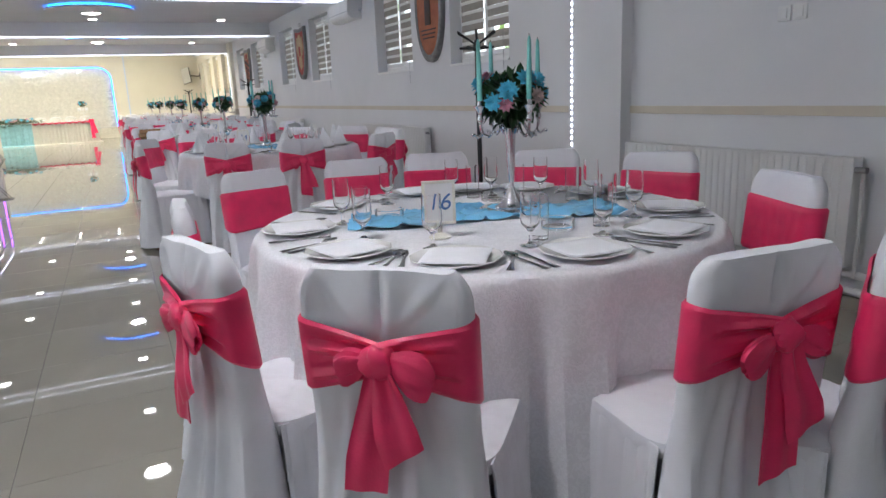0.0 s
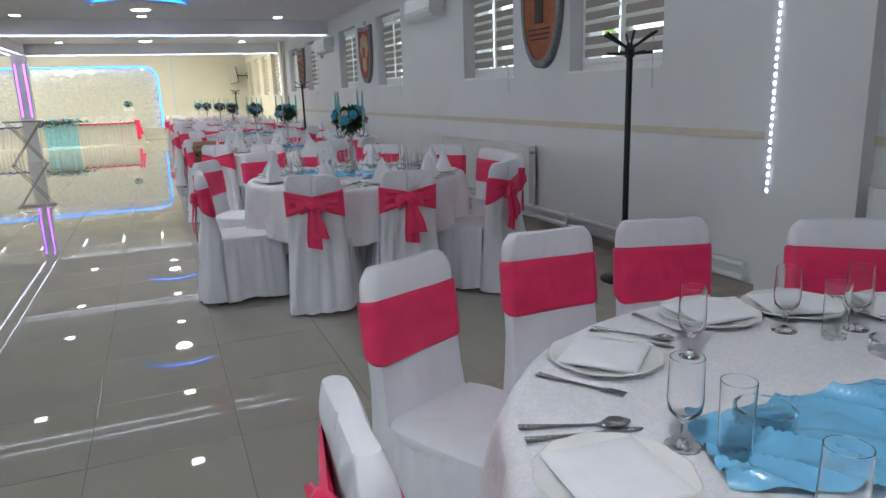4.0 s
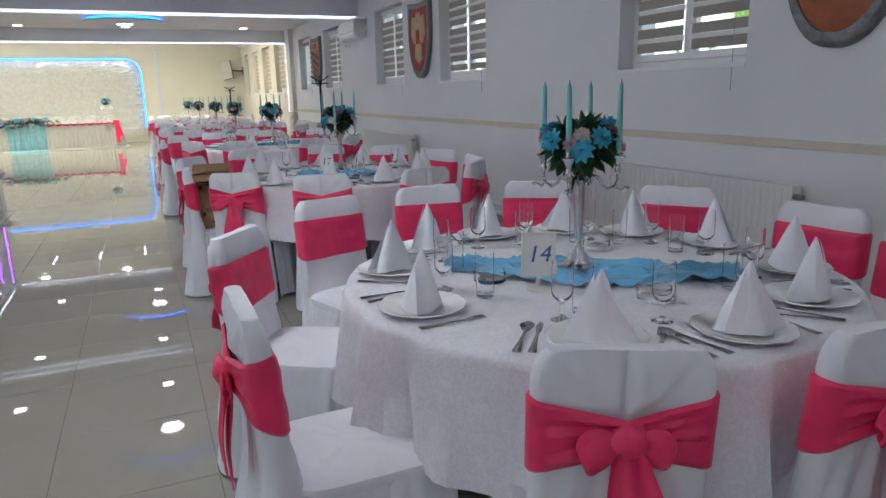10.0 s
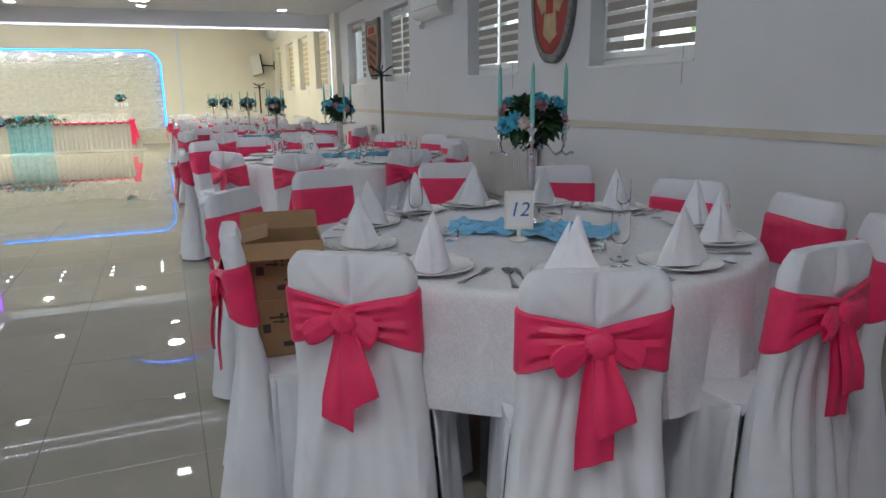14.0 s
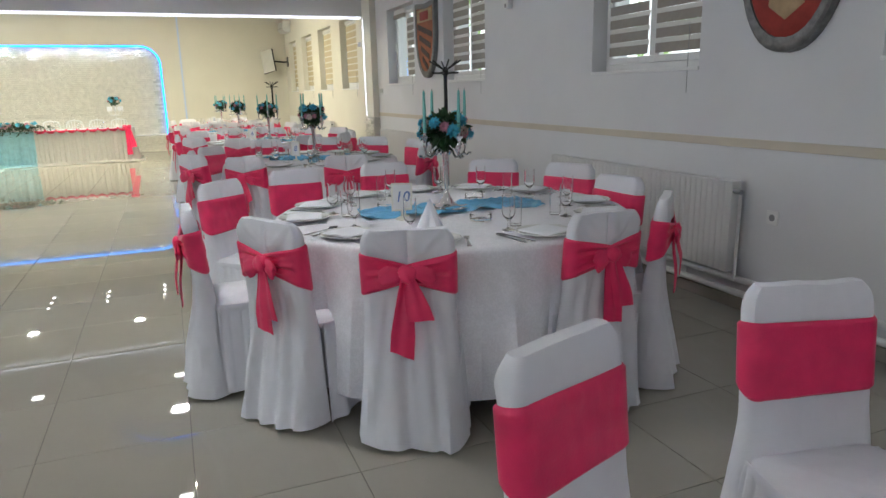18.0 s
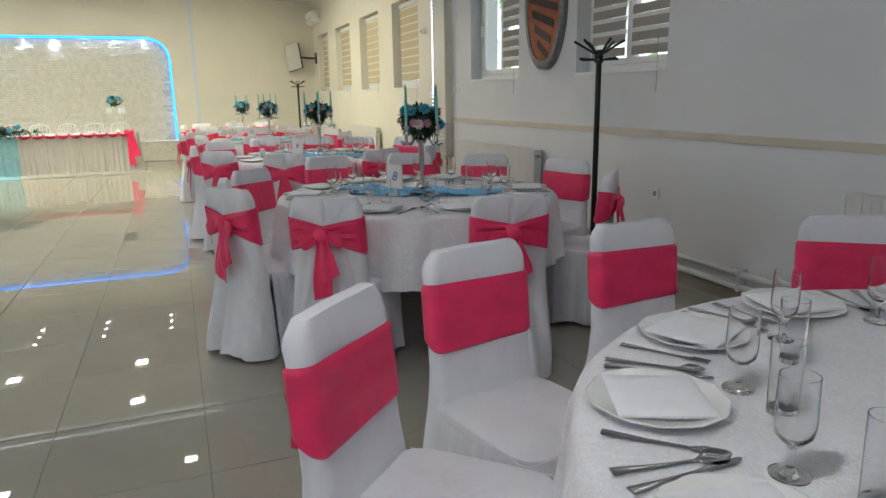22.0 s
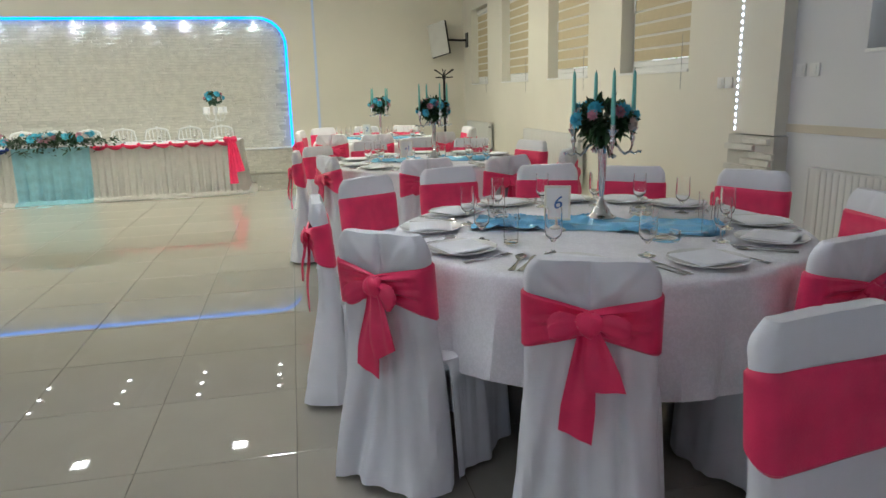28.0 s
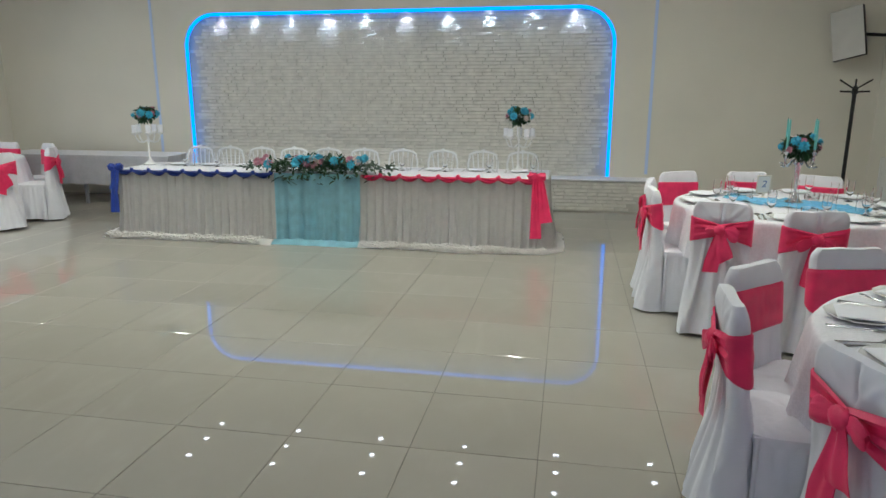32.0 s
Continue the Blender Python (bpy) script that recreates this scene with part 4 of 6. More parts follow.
def bow_loop(bm, root, tip, size, seed):
    """A soft, flattened loop of cloth from root to tip, open at its far end."""
    rnd = random.Random(seed)
    ph = rnd.uniform(0, 6.28)
    a, b = Vector(root), Vector(tip)
    d = (b - a).normalized()
    up = Vector((0, 0, 1)) - d * d.z
    up.normalize()
    out = up.cross(d)
    rings = []
    for u, q in ((0.0, 0.34), (0.12, 0.46), (0.28, 0.68), (0.45, 0.88), (0.62, 1.0), (0.78, 1.0), (0.90, 0.90), (0.97, 0.76), (1.0, 0.60), (0.97, 0.46), (0.88, 0.36), (0.7, 0.25)):
        ring = []
        for i in range(26):
            g = 2 * math.pi * i / 26
            w = 1 + 0.24 * math.sin(3 * g + ph + 3 * u) * (1 - 0.4 * u) + 0.12 * math.sin(7 * g + 2 * ph + 2 * u)
            p = a + (b - a) * u + up * (size * q * w * math.cos(g)) + out * (size * 0.36 * q * w * math.sin(g))
            p.z -= 0.012 * u * u
            ring.append(p)
        rings.append(ring)
    loft(bm, rings)


def bow_parts(seed, chair):
    rnd = random.Random(seed)
    zc, yb = 0.750, -0.312
    bm = bmesh.new()
    rings = []
    ph = rnd.uniform(0, 6.28)
    for u, q in ((-1.0, 0.45), (-0.85, 0.72), (-0.5, 0.94), (-0.1, 1.0), (0.3, 0.98), (0.65, 0.85), (0.9, 0.62), (1.0, 0.38)):
        ring = []
        for i in range(28):
            g = 2 * math.pi * i / 28
            w = 1 + 0.16 * math.sin(3 * g + ph + 2.5 * u) + 0.09 * math.sin(7 * g + 4 * u)
            ring.append((0.037 * q * w * math.cos(g) + 0.004 * u, yb + 0.026 * q * w * math.sin(g), zc + 0.034 * u + 0.004 * math.sin(2 * g)))
        rings.append(ring)
    loft(bm, rings)
    part("knot", bm, SASH, chair)
    for s in (-1, 1):
        ln, droop = rnd.uniform(0.085, 0.125), rnd.uniform(-0.005, 0.045)
        bm = bmesh.new()
        bow_loop(bm, (s * 0.014, yb - 0.002, zc + 0.004), (s * ln, yb - 0.010, zc - droop), rnd.uniform(0.032, 0.042), seed + s)
        part("bow_loop", bm, SASH, chair)
    for s, ln in ((-1, rnd.uniform(0.27, 0.33)), (1, rnd.uniform(0.15, 0.23))):
        bm = bmesh.new()
        dx = rnd.uniform(-0.035, 0.012) if s < 0 else rnd.uniform(0.03, 0.07)
        us = np.linspace(0, 1, 16)
        path = [(0.006 * s + dx * u ** 1.1, yb - 0.004 - 0.020 * u + 0.004 * math.sin(u * 7) + (0.008 if s < 0 else -0.008), zc - 0.010 - ln * u) for u in us]
        ribbon(bm, path, [0.036 + 0.060 * min(1, u * 1.35) ** 0.8 for u in us], ph + s, 0.006, 1.6, rnd.uniform(-0.35, 0.35))
        part("tail", bm, SASH, chair)




def covered_chair(seed):
    c = holder("banquet_chair", "banquet chair in a white cloth cover with a pink satin bow", "chair", "covered banquet chairs", pose(0, 0, -50))
    part("back_cover", back_cover(seed), COVER, c)
    part("seat_cover", seat_cover(seed), COVER, c)
    part("seat_skirt", seat_skirt(seed + 20), COVER, c, "gathered white skirt")
    part("sash", sash_band(seed), SASH, c, "pink satin band")
    bow_parts(seed, c)
    leg = link_mesh("leg", boxes((-0.018, 0.018, -0.018, 0.018, 0, 0.44), bevel=0.003), WOOD)
    for x, y in ((-0.17, 0.19), (0.17, 0.19), (-0.14, -0.22), (0.14, -0.22)):
        o = new("leg", leg)
        o.parent, o.matrix_basis = c, pose(x, y, 0)
    return c


CHAIRS = [covered_chair(s) for s in (3, 11, 27, 42, 58)]

# centre, candelabra, number sign, chairs as (bearing, distance of the back, turn from facing the centre)
TABLES = {
    16: (2.74, 2.69, (2.87, 2.71), (2.44, 2.45), [(18, 1.3, 15), (46, 1.36, 8), (72, 1.4, 6), (91, 1.4, 0), (116, 1.4, 0), (161, 1.09, 15), (202, 1.15, -5), (231, 1.21, -3), (269, 1.24, -6), (283, 1.34, 17), (331, 1.1, 12)]),
    14: (2.89, 7.21, (2.86, 7.23), (2.62, 7.10), [(2, 1.23, 12), (35, 1.34, 12), (65, 1.5, 0), (89, 1.5, -2), (112, 1.5, -3), (145, 1.32, 1), (189, 1.2, -8), (238, 1.02, 8), (273, 1.02, -10), (311, 1.24, -6), (339, 1.24, 12)]),
    12: (2.92, 10.58, (2.98, 10.69), (2.80, 10.46), [(13, 1.02, 12), (53, 1.34, 12), (79, 1.62, -2), (108, 1.6, 1), (139.5, 1.37, 2), (181, 1.13, -5), (212, 1.02, 22), (249, 1.03, -1), (288, 1.08, -10), (313, 1.17, 3), (340, 1.1, 12)]),
    10: (3.09, 14.28, (3.07, 14.30), (2.76, 14.14), [(29, 1.33, 1), (55, 1.49, 5), (87, 1.5, 7), (114, 1.5, -12), (139, 1.5, -4), (177, 1.35, 3), (205, 1.15, 9), (238, 1.08, 8), (286, 1.04, -12), (316, 1.11, 0), (357, 1.06, 12)]),
    8: (3.00, 17.65, (3.03, 17.65), (2.83, 17.57), [(13, 1.27, 12), (47, 1.34, 8), (73, 1.46, 4), (100, 1.44, -2), (139, 1.2, -3), (169, 1.14, 5), (190, 1.14, 22), (225, 1.02, 10), (274.5, 1.07, -17), (333, 1.16, -16)]),
    6: (2.93, 20.55, (3.01, 20.64), (2.76, 20.52), [(25, 1.29, 11), (55, 1.27, 7), (77, 1.34, -1), (102, 1.44, 1), (127, 1.38, -2), (158, 1.21, 21), (203, 1.02, 22), (245, 1.03, -3), (295, 1.02, -14), (316, 1.25, 8), (345, 1.19, 12)]),
    4: (2.86, 23.62, (2.89, 23.60), (2.64, 23.54), [(14, 1.03, 12), (55, 1.03, 12), (85, 1.13, 9), (113, 1.07, -7), (147, 1.11, -12), (174, 1.13, 3), (207, 1.01, -9), (257, 1.05, 6), (287, 1.15, 1), (322, 1.2, 0)]),
    2: (2.81, 26.65, (2.82, 26.65), (2.67, 26.92), [(5, 1.2, 0), (62, 1.02, 12), (93, 1.12, 5), (124, 1.21, -12), (160, 1.06, 8), (188, 1.04, -6), (230, 1.03, 22), (261, 1.02, 9), (300, 1.2, 0), (335, 1.2, 0)]),
}

# covered chairs of the row across the dance floor
FAR_TABLE = (-6.6, 28.5, [(20, 1.24, 4), (340, 1.22, -5), (300, 1.2, 3), (60, 1.2, 0), (100, 1.2, -4), (260, 1.2, 6)])

used = set()


def place_chair(cx, cy, ang, dist, turn, rnd):
    a, face = radians(ang), radians(ang + turn)
    back = 0.26
    x, y = cx + dist * math.cos(a) - back * math.cos(face), cy + dist * math.sin(a) - back * math.sin(face)
    m = pose(x, y, 0, 0, 0, ang + 90 + turn)
    k = rnd.randrange(len(CHAIRS))
    if k not in used:
        used.add(k)
        CHAIRS[k].matrix_basis = m
        return CHAIRS[k]
    return copy_thing(CHAIRS[k], m)


# ---------------------------------------------------------------- round tables
R_TABLE, Z_TABLE = 0.83, 0.80


def tablecloth(cx, cy, hem, seed, number, radius=R_TABLE):
    rnd = random.Random(seed)
    ph = [rnd.uniform(0, 6.28) for _ in range(4)]
    n = 144
    nf = rnd.choice((15, 17, 19))
    rings = []
    drop = Z_TABLE - hem
    for u in (0.0, 0.012, 0.03, 0.07, 0.15, 0.3, 0.5, 0.75, 1.0):
        ring = []
        for i in range(n):
            a = 2 * math.pi * i / n
            f = math.sin(nf * a + ph[0] + 0.9 * math.sin(3 * a + ph[1])) + 0.45 * math.sin(2.3 * nf * a + ph[2])
            r = radius + 0.012 * min(1, u * 20) + u ** 0.8 * drop * (0.105 * f + 0.06)
            z = Z_TABLE - drop * u + (0.05 * drop * f if u == 1.0 else 0) + 0.012 * u * math.sin(4 * a + ph[3])
            if u == 0:
                r, z = radius - 0.012, Z_TABLE + 0.002
            ring.append((r * math.cos(a), r * math.sin(a), z))
        rings.append(ring)
    top = []
    for r in (radius - 0.03, 0.6, 0.3, 0.05):
        top.append([(r * math.cos(2 * math.pi * i / n), r * math.sin(2 * math.pi * i / n), Z_TABLE + 0.0025) for i in range(n)])
    bm = bmesh.new()
    loft(bm, list(reversed(rings)) + top, closed=True, cap=False)
    bm.faces.new([v for v in bm.verts if abs(v.co.x) < 0.06 and abs(v.co.y) < 0.06])
    return thing("tablecloth", bm, CLOTH, "white damask tablecloth falling in folds from round table %d" % number, "tablecloth", "tablecloths", m=pose(cx, cy, 0, 0, 0, rnd.uniform(0, 360)))


def round_table(cx, cy, radius=R_TABLE):
    t = holder("round_table", "large round banquet table under a white cloth", "table", "round tables", pose(cx, cy, 0))
    bm = bmesh.new()
    lathe(bm, [(radius - 0.02, Z_TABLE - 0.035), (radius - 0.014, Z_TABLE - 0.03), (radius - 0.014, Z_TABLE - 0.008), (radius - 0.02, Z_TABLE - 0.003)], 64)
    part("tabletop", bm, WOOD, t)
    for k in range(4):
        a = math.pi / 4 + k * math.pi / 2
        part("leg", boxes((0.5 * math.cos(a) - 0.025, 0.5 * math.cos(a) + 0.025, 0.5 * math.sin(a) - 0.025, 0.5 * math.sin(a) + 0.025, 0, Z_TABLE - 0.035), bevel=0.004), GREY, t, "grey metal leg")
    part("rail", boxes((-0.5, 0.5, -0.02, 0.02, 0.62, 0.66), (-0.02, 0.02, -0.5, 0.5, 0.57, 0.61)), GREY, t, smooth=False)
    return t


def runner(cx, cy, seed, turn):
    rnd = random.Random(seed)
    ph = rnd.uniform(0, 6.28)
    rings = []
    for i in range(101):
        u = i / 100 - 0.5
        ring = []
        for k in range(37):
            v = k / 36 - 0.5
            w = 0.31 * (1 - 0.30 * abs(u * 2) ** 2 + 0.12 * math.sin(9 * u + ph) + 0.06 * noise.noise(Vector((u * 5, math.copysign(3, v), seed))))
            x = u * (1.0 if seed != 112 else 0.66)
            y = v * w + 0.04 * math.sin(5 * u + ph)
            warp = 1.4 * noise.noise(Vector((u * 5, v * 3, seed + 9)))
            along = v * 17 + 3.0 * math.sin(u * 5 + ph) + 2.5 * warp
            fold = (0.5 + 0.5 * math.sin(along)) ** 1.6
            cross = max(0.0, 1 - abs(noise.noise(Vector((u * 6 + v * 2, v * 1.5 + warp, seed + 4)))) * 3.2) ** 2
            lift = 0.017 * fold * (0.5 + 0.5 * abs(noise.noise(Vector((u * 4, 0, seed))) * 2)) + 0.020 * cross
            ring.append((x, y, Z_TABLE + 0.005 + lift))
        rings.append(ring)
    bm = bmesh.new()
    loft(bm, rings, closed=False, cap=False)
    return thing("table_runner", bm, RUNNER, "crumpled light blue satin runner across the table", "table runner", "table runners", m=pose(cx, cy, 0, 0, 0, turn))


# ---------------------------------------------------------------- candelabra with flowers
def leaf_verts(length, width):
    return [(0, 0, 0), (width * 0.5, length * 0.35, length * 0.06), (width * 0.42, length * 0.65, length * 0.05), (0, length, -length * 0.05), (-width * 0.42, length * 0.65, length * 0.05), (-width * 0.5, length * 0.35, length * 0.06), (0, length * 0.5, -length * 0.02)]


def add_leaf(bm, m, length, width):
    v = [bm.verts.new(m @ Vector(p)) for p in leaf_verts(length, width)]
    for a, b in ((0, 1), (1, 2), (2, 3), (3, 4), (4, 5), (5, 0)):
        bm.faces.new((v[a], v[b], v[6]))


def add_flower(bm, m, r, rings=4, petals=9):
    for k in range(rings):
        tilt = 78 - k * 62 / rings
        for p in range(petals - k):
            q = m @ pose(0, 0, r * 0.12 * k, 0, 0, 360 * p / (petals - k) + 23 * k) @ pose(0, r * 0.08, 0, 90 - tilt, 0, 0)
            add_leaf(bm, q, r * (1 - 0.13 * k), r * 0.5)


def outward(d, at):
    return Matrix.Translation(at) @ Vector(d).to_track_quat("Z", "Y").to_matrix().to_4x4()


def bouquet(seed, radius, centre, leaves, parent, blues=6, pinks=4, flat=0.75, leaf=0.10):
    rnd = random.Random(seed)
    bm = bmesh.new()
    c = Vector(centre)
    for _ in range(leaves):
        d = Vector((rnd.gauss(0, 1), rnd.gauss(0, 1), rnd.gauss(0.12, 0.8))).normalized()
        p = c + Vector((d.x, d.y, d.z * flat)) * radius * rnd.uniform(0.45, 0.95)
        m = Matrix.Translation(p) @ (d + Vector((rnd.uniform(-0.6, 0.6), rnd.uniform(-0.6, 0.6), rnd.uniform(-0.7, 0.3)))).to_track_quat("Y", "Z").to_matrix().to_4x4() @ pose(0, 0, 0, 0, rnd.uniform(-50, 50), 0)
        add_leaf(bm, m, leaf * rnd.uniform(0.6, 1.1), leaf * rnd.uniform(0.35, 0.6))
    part("foliage", bm, LEAF, parent, "dark glossy green leaves", smooth=False)
    for n, material, size, label in ((blues, PETAL_BLUE, 0.058, "turquoise blue flower"), (pinks, PETAL_PINK, 0.042, "dusty pink rose"), (max(1, pinks // 2), PETAL_PALE, 0.045, "pale pink rose")):
        for i in range(n):
            a = 2 * math.pi * (i + rnd.random() * 0.7) / n + (1.1 if material is not PETAL_BLUE else 0)
            el = rnd.uniform(-0.25, 0.9)
            d = Vector((math.cos(a) * math.cos(el), math.sin(a) * math.cos(el), math.sin(el)))
            bm = bmesh.new()
            add_flower(bm, outward(d, c + Vector((d.x, d.y, d.z * flat)) * radius * 1.16), size * rnd.uniform(0.8, 1.0))
            part("flower", bm, material, parent, label, smooth=False)


def candelabra(cx, cy, seed, mirror):
    rnd = random.Random(seed)
    c = holder("candelabra", "silver candelabra with teal candles and a flower ball", "candelabra", "table candelabra", pose(cx, cy, Z_TABLE + 0.008, 0, 0, rnd.uniform(0, 90)) @ Matrix.Scale(0.77, 4))
    if mirror:
        bm = bmesh.new()
        lathe(bm, [(0.16, 0.012), (0.16, 0.017), (0.155, 0.018)], 48)
        part("mirror_plate", bm, MIRROR, c, "round mirror under the foot")
    bm = bmesh.new()
    lathe(bm, [(0.085, 0.018), (0.085, 0.024), (0.065, 0.032), (0.05, 0.05), (0.045, 0.065), (0.03, 0.085), (0.022, 0.105), (0.013, 0.125), (0.012, 0.14)], 32)
    part("foot", bm, SILVER, c, "stepped bell foot")
    bm = bmesh.new()
    lathe(bm, [(0.012, 0.14), (0.017, 0.18), (0.026, 0.38), (0.029, 0.405), (0.022, 0.415), (0.013, 0.43), (0.02, 0.44), (0.012, 0.455), (0.018, 0.47), (0.01, 0.50)], 24)
    part("stem", bm, SILVER, c, "stem widening upwards")
    for k in range(4):
        a = math.pi / 2 * k + 0.3
        ca, sa = math.cos(a), math.sin(a)
        prof = [(0.01, 0.46), (0.04, 0.44), (0.055, 0.405), (0.04, 0.385), (0.03, 0.405), (0.045, 0.43), (0.08, 0.42), (0.10, 0.39), (0.125, 0.37), (0.155, 0.385), (0.165, 0.42), (0.165, 0.45)]
        bm = bmesh.new()
        tube(bm, [(r * ca, r * sa, z) for r, z in prof], 0.008, 8)
        tube(bm, [(r * ca, r * sa, z) for r, z in ((0.155, 0.385), (0.18, 0.37), (0.2, 0.385), (0.215, 0.38))], [0.008, 0.007, 0.006, 0.009], 8)
        lathe(bm, [(0.012, 0.44), (0.016, 0.455), (0.011, 0.47), (0.015, 0.49), (0.030, 0.51), (0.032, 0.516), (0.014, 0.518), (0.014, 0.54)], 16, (0.165 * ca, 0.165 * sa, 0))
        part("arm", bm, SILVER, c, "scrolled silver arm")
        lean = rnd.uniform(-0.012, 0.012)
        bm = bmesh.new()
        loft(bm, [[(0.165 * ca + q * math.cos(2 * math.pi * i / 14) + lean * (z - 0.51) / 0.3, 0.165 * sa + q * math.sin(2 * math.pi * i / 14), z) for i in range(14)] for q, z in ((0.0125, 0.519), (0.012, 0.66), (0.0085, 0.80), (0.004, 0.818))])
        cd = part("candle", bm, CANDLE, c, "tapered teal candle")
        bm = bmesh.new()
        tube(bm, [(0.165 * ca + lean, 0.165 * sa, 0.815), (0.165 * ca + lean, 0.165 * sa, 0.828)], 0.0015, 6)
        part("wick", bm, BLACK, cd)
    bouquet(seed, 0.135, (0, 0, 0.55), 480, c, blues=9, pinks=6, leaf=0.078)
    return c


# ---------------------------------------------------------------- table settings
def plate_mesh():
    bm = bmesh.new()
    n = 48
    prof = ((0.075, 0.0), (0.08, 0.001), (0.105, 0.008), (0.128, 0.016), (0.130, 0.018), (0.127, 0.0195), (0.10, 0.012), (0.082, 0.0065), (0.07, 0.005), (0.01, 0.005))
    loft(bm, [[((r * (1 + (0.018 * math.cos(12 * 2 * math.pi * i / n) if r > 0.12 else 0))) * math.cos(2 * math.pi * i / n), (r * (1 + (0.018 * math.cos(12 * 2 * math.pi * i / n) if r > 0.12 else 0))) * math.sin(2 * math.pi * i / n), z) for i in range(n)] for r, z in prof])
    return link_mesh("plate", bm, CHINA)


def napkin_cone_mesh(seed):
    rnd = random.Random(seed)
    bm = bmesh.new()
    n = 28
    rings = []
    for k in range(8):
        u = k / 7
        ring = []
        for i in range(n):
            a = 2 * math.pi * i / n
            q = (0.068 + 0.008 * math.cos(2 * a + seed) + 0.004 * math.cos(3 * a)) * (1 - u) ** 0.92 + 0.003
            ring.append((q * math.cos(a) + 0.008 * u * math.sin(seed), q * math.sin(a) * 0.85, 0.013 + 0.175 * u + 0.006 * math.sin(2 * a) * (1 - u)))
        rings.append(ring)
    loft(bm, rings)
    fl = [bm.verts.new(p) for p in ((0.02, -0.052, 0.016), (0.095, -0.05, 0.018), (0.012, -0.022, 0.15), (0.004, -0.008, 0.19))]
    bm.faces.new(fl)
    fl = [bm.verts.new(p) for p in ((-0.03, -0.05, 0.015), (-0.09, -0.02, 0.02), (-0.012, -0.004, 0.18))]
    bm.faces.new(fl)
    return link_mesh("napkin", bm, NAPKIN)


def napkin_flat_mesh(seed):
    bm = bmesh.new()
    h = 0.092
    for lift, grow, dx in ((0.0195, 1.0, 0.0), (0.0222, 0.95, 0.004)):
        rings = []
        for g, z in ((0.99, 0.0), (1.0, 0.0012), (0.985, 0.0022), (0.7, 0.0026), (0.3, 0.0026)):
            ring = []
            for i in range(32):
                e, f = divmod(i, 8)
                q = f / 4 - 1
                x, y = ((q, -1), (1, q), (-q, 1), (-1, -q))[e]
                ring.append((h * grow * g * x + dx, h * grow * g * y * 0.96, lift + z + 0.0012 * math.sin(3 * x + seed) * math.cos(2 * y)))
            rings.append(ring)
        loft(bm, rings)
    return link_mesh("napkin", bm, NAPKIN)


def cutlery_mesh(kind):
    bm = bmesh.new()
    prof = [(-0.10, 0.010), (-0.095, 0.0115), (-0.03, 0.006), (0.02, 0.0042), (0.045, 0.005)]
    top = {"fork": [(0.055, 0.011), (0.062, 0.0125)], "knife": [(0.05, 0.0085), (0.09, 0.0095), (0.115, 0.006), (0.12, 0.001)], "spoon": [(0.055, 0.011), (0.072, 0.0195), (0.09, 0.0185), (0.103, 0.009), (0.107, 0.002)]}[kind]
    rows = prof + top
    for s in (1,):
        rings = []
        for y, w in rows:
            z = 0.004 + (0.006 if kind == "spoon" and y > 0.06 else 0.0)
            dip = 0.006 if kind == "spoon" and 0.06 < y < 0.1 else 0.0
            rings.append([(-w, y, z), (-w * 0.5, y, z + 0.0016 - dip), (w * 0.5, y, z + 0.0016 - dip), (w, y, z), (w * 0.5, y, z - 0.0012 - dip), (-w * 0.5, y, z - 0.0012 - dip)])
        loft(bm, rings)
    if kind == "fork":
        for k in range(4):
            x = -0.0105 + 0.007 * k
            box(bm, x - 0.0018, x + 0.0018, 0.062, 0.10, 0.003, 0.006)
    return link_mesh(kind, bm, STEEL)


def stem_glass_mesh():
    bm = bmesh.new()
    lathe(bm, [(0.030, 0.0), (0.031, 0.003), (0.012, 0.008), (0.006, 0.014), (0.006, 0.045), (0.012, 0.052), (0.028, 0.07), (0.031, 0.09), (0.029, 0.165), (0.0275, 0.165), (0.0295, 0.09), (0.026, 0.073), (0.010, 0.058), (0.003, 0.056)], 28)
    return link_mesh("wine_glass", bm, GLASS)


def tumbler_mesh():
    bm = bmesh.new()
    lathe(bm, [(0.025, 0.0), (0.027, 0.002), (0.029, 0.14), (0.0275, 0.14), (0.0255, 0.012), (0.005, 0.010)], 28)
    return link_mesh("tumbler", bm, GLASS)


def ashtray_mesh():
    bm = bmesh.new()
    lathe(bm, [(0.052, 0.0), (0.055, 0.004), (0.055, 0.034), (0.050, 0.036), (0.047, 0.034), (0.046, 0.012), (0.01, 0.010)], 32)
    return link_mesh("ashtray", bm, GLASS)


PLATE, CONES, FLATS = plate_mesh(), [napkin_cone_mesh(s) for s in (1, 2, 4)], [napkin_flat_mesh(s) for s in (5, 9)]
FORK, KNIFE, SPOON = (cutlery_mesh(k) for k in ("fork", "knife", "spoon"))
STEM_GLASS, TUMBLER, ASHTRAY = stem_glass_mesh(), tumbler_mesh(), ashtray_mesh()


def lay(name, data, m, label, category, group):
    ob = new(name, data)
    ob.matrix_basis = m
    return tagged(ob, label, category, group)


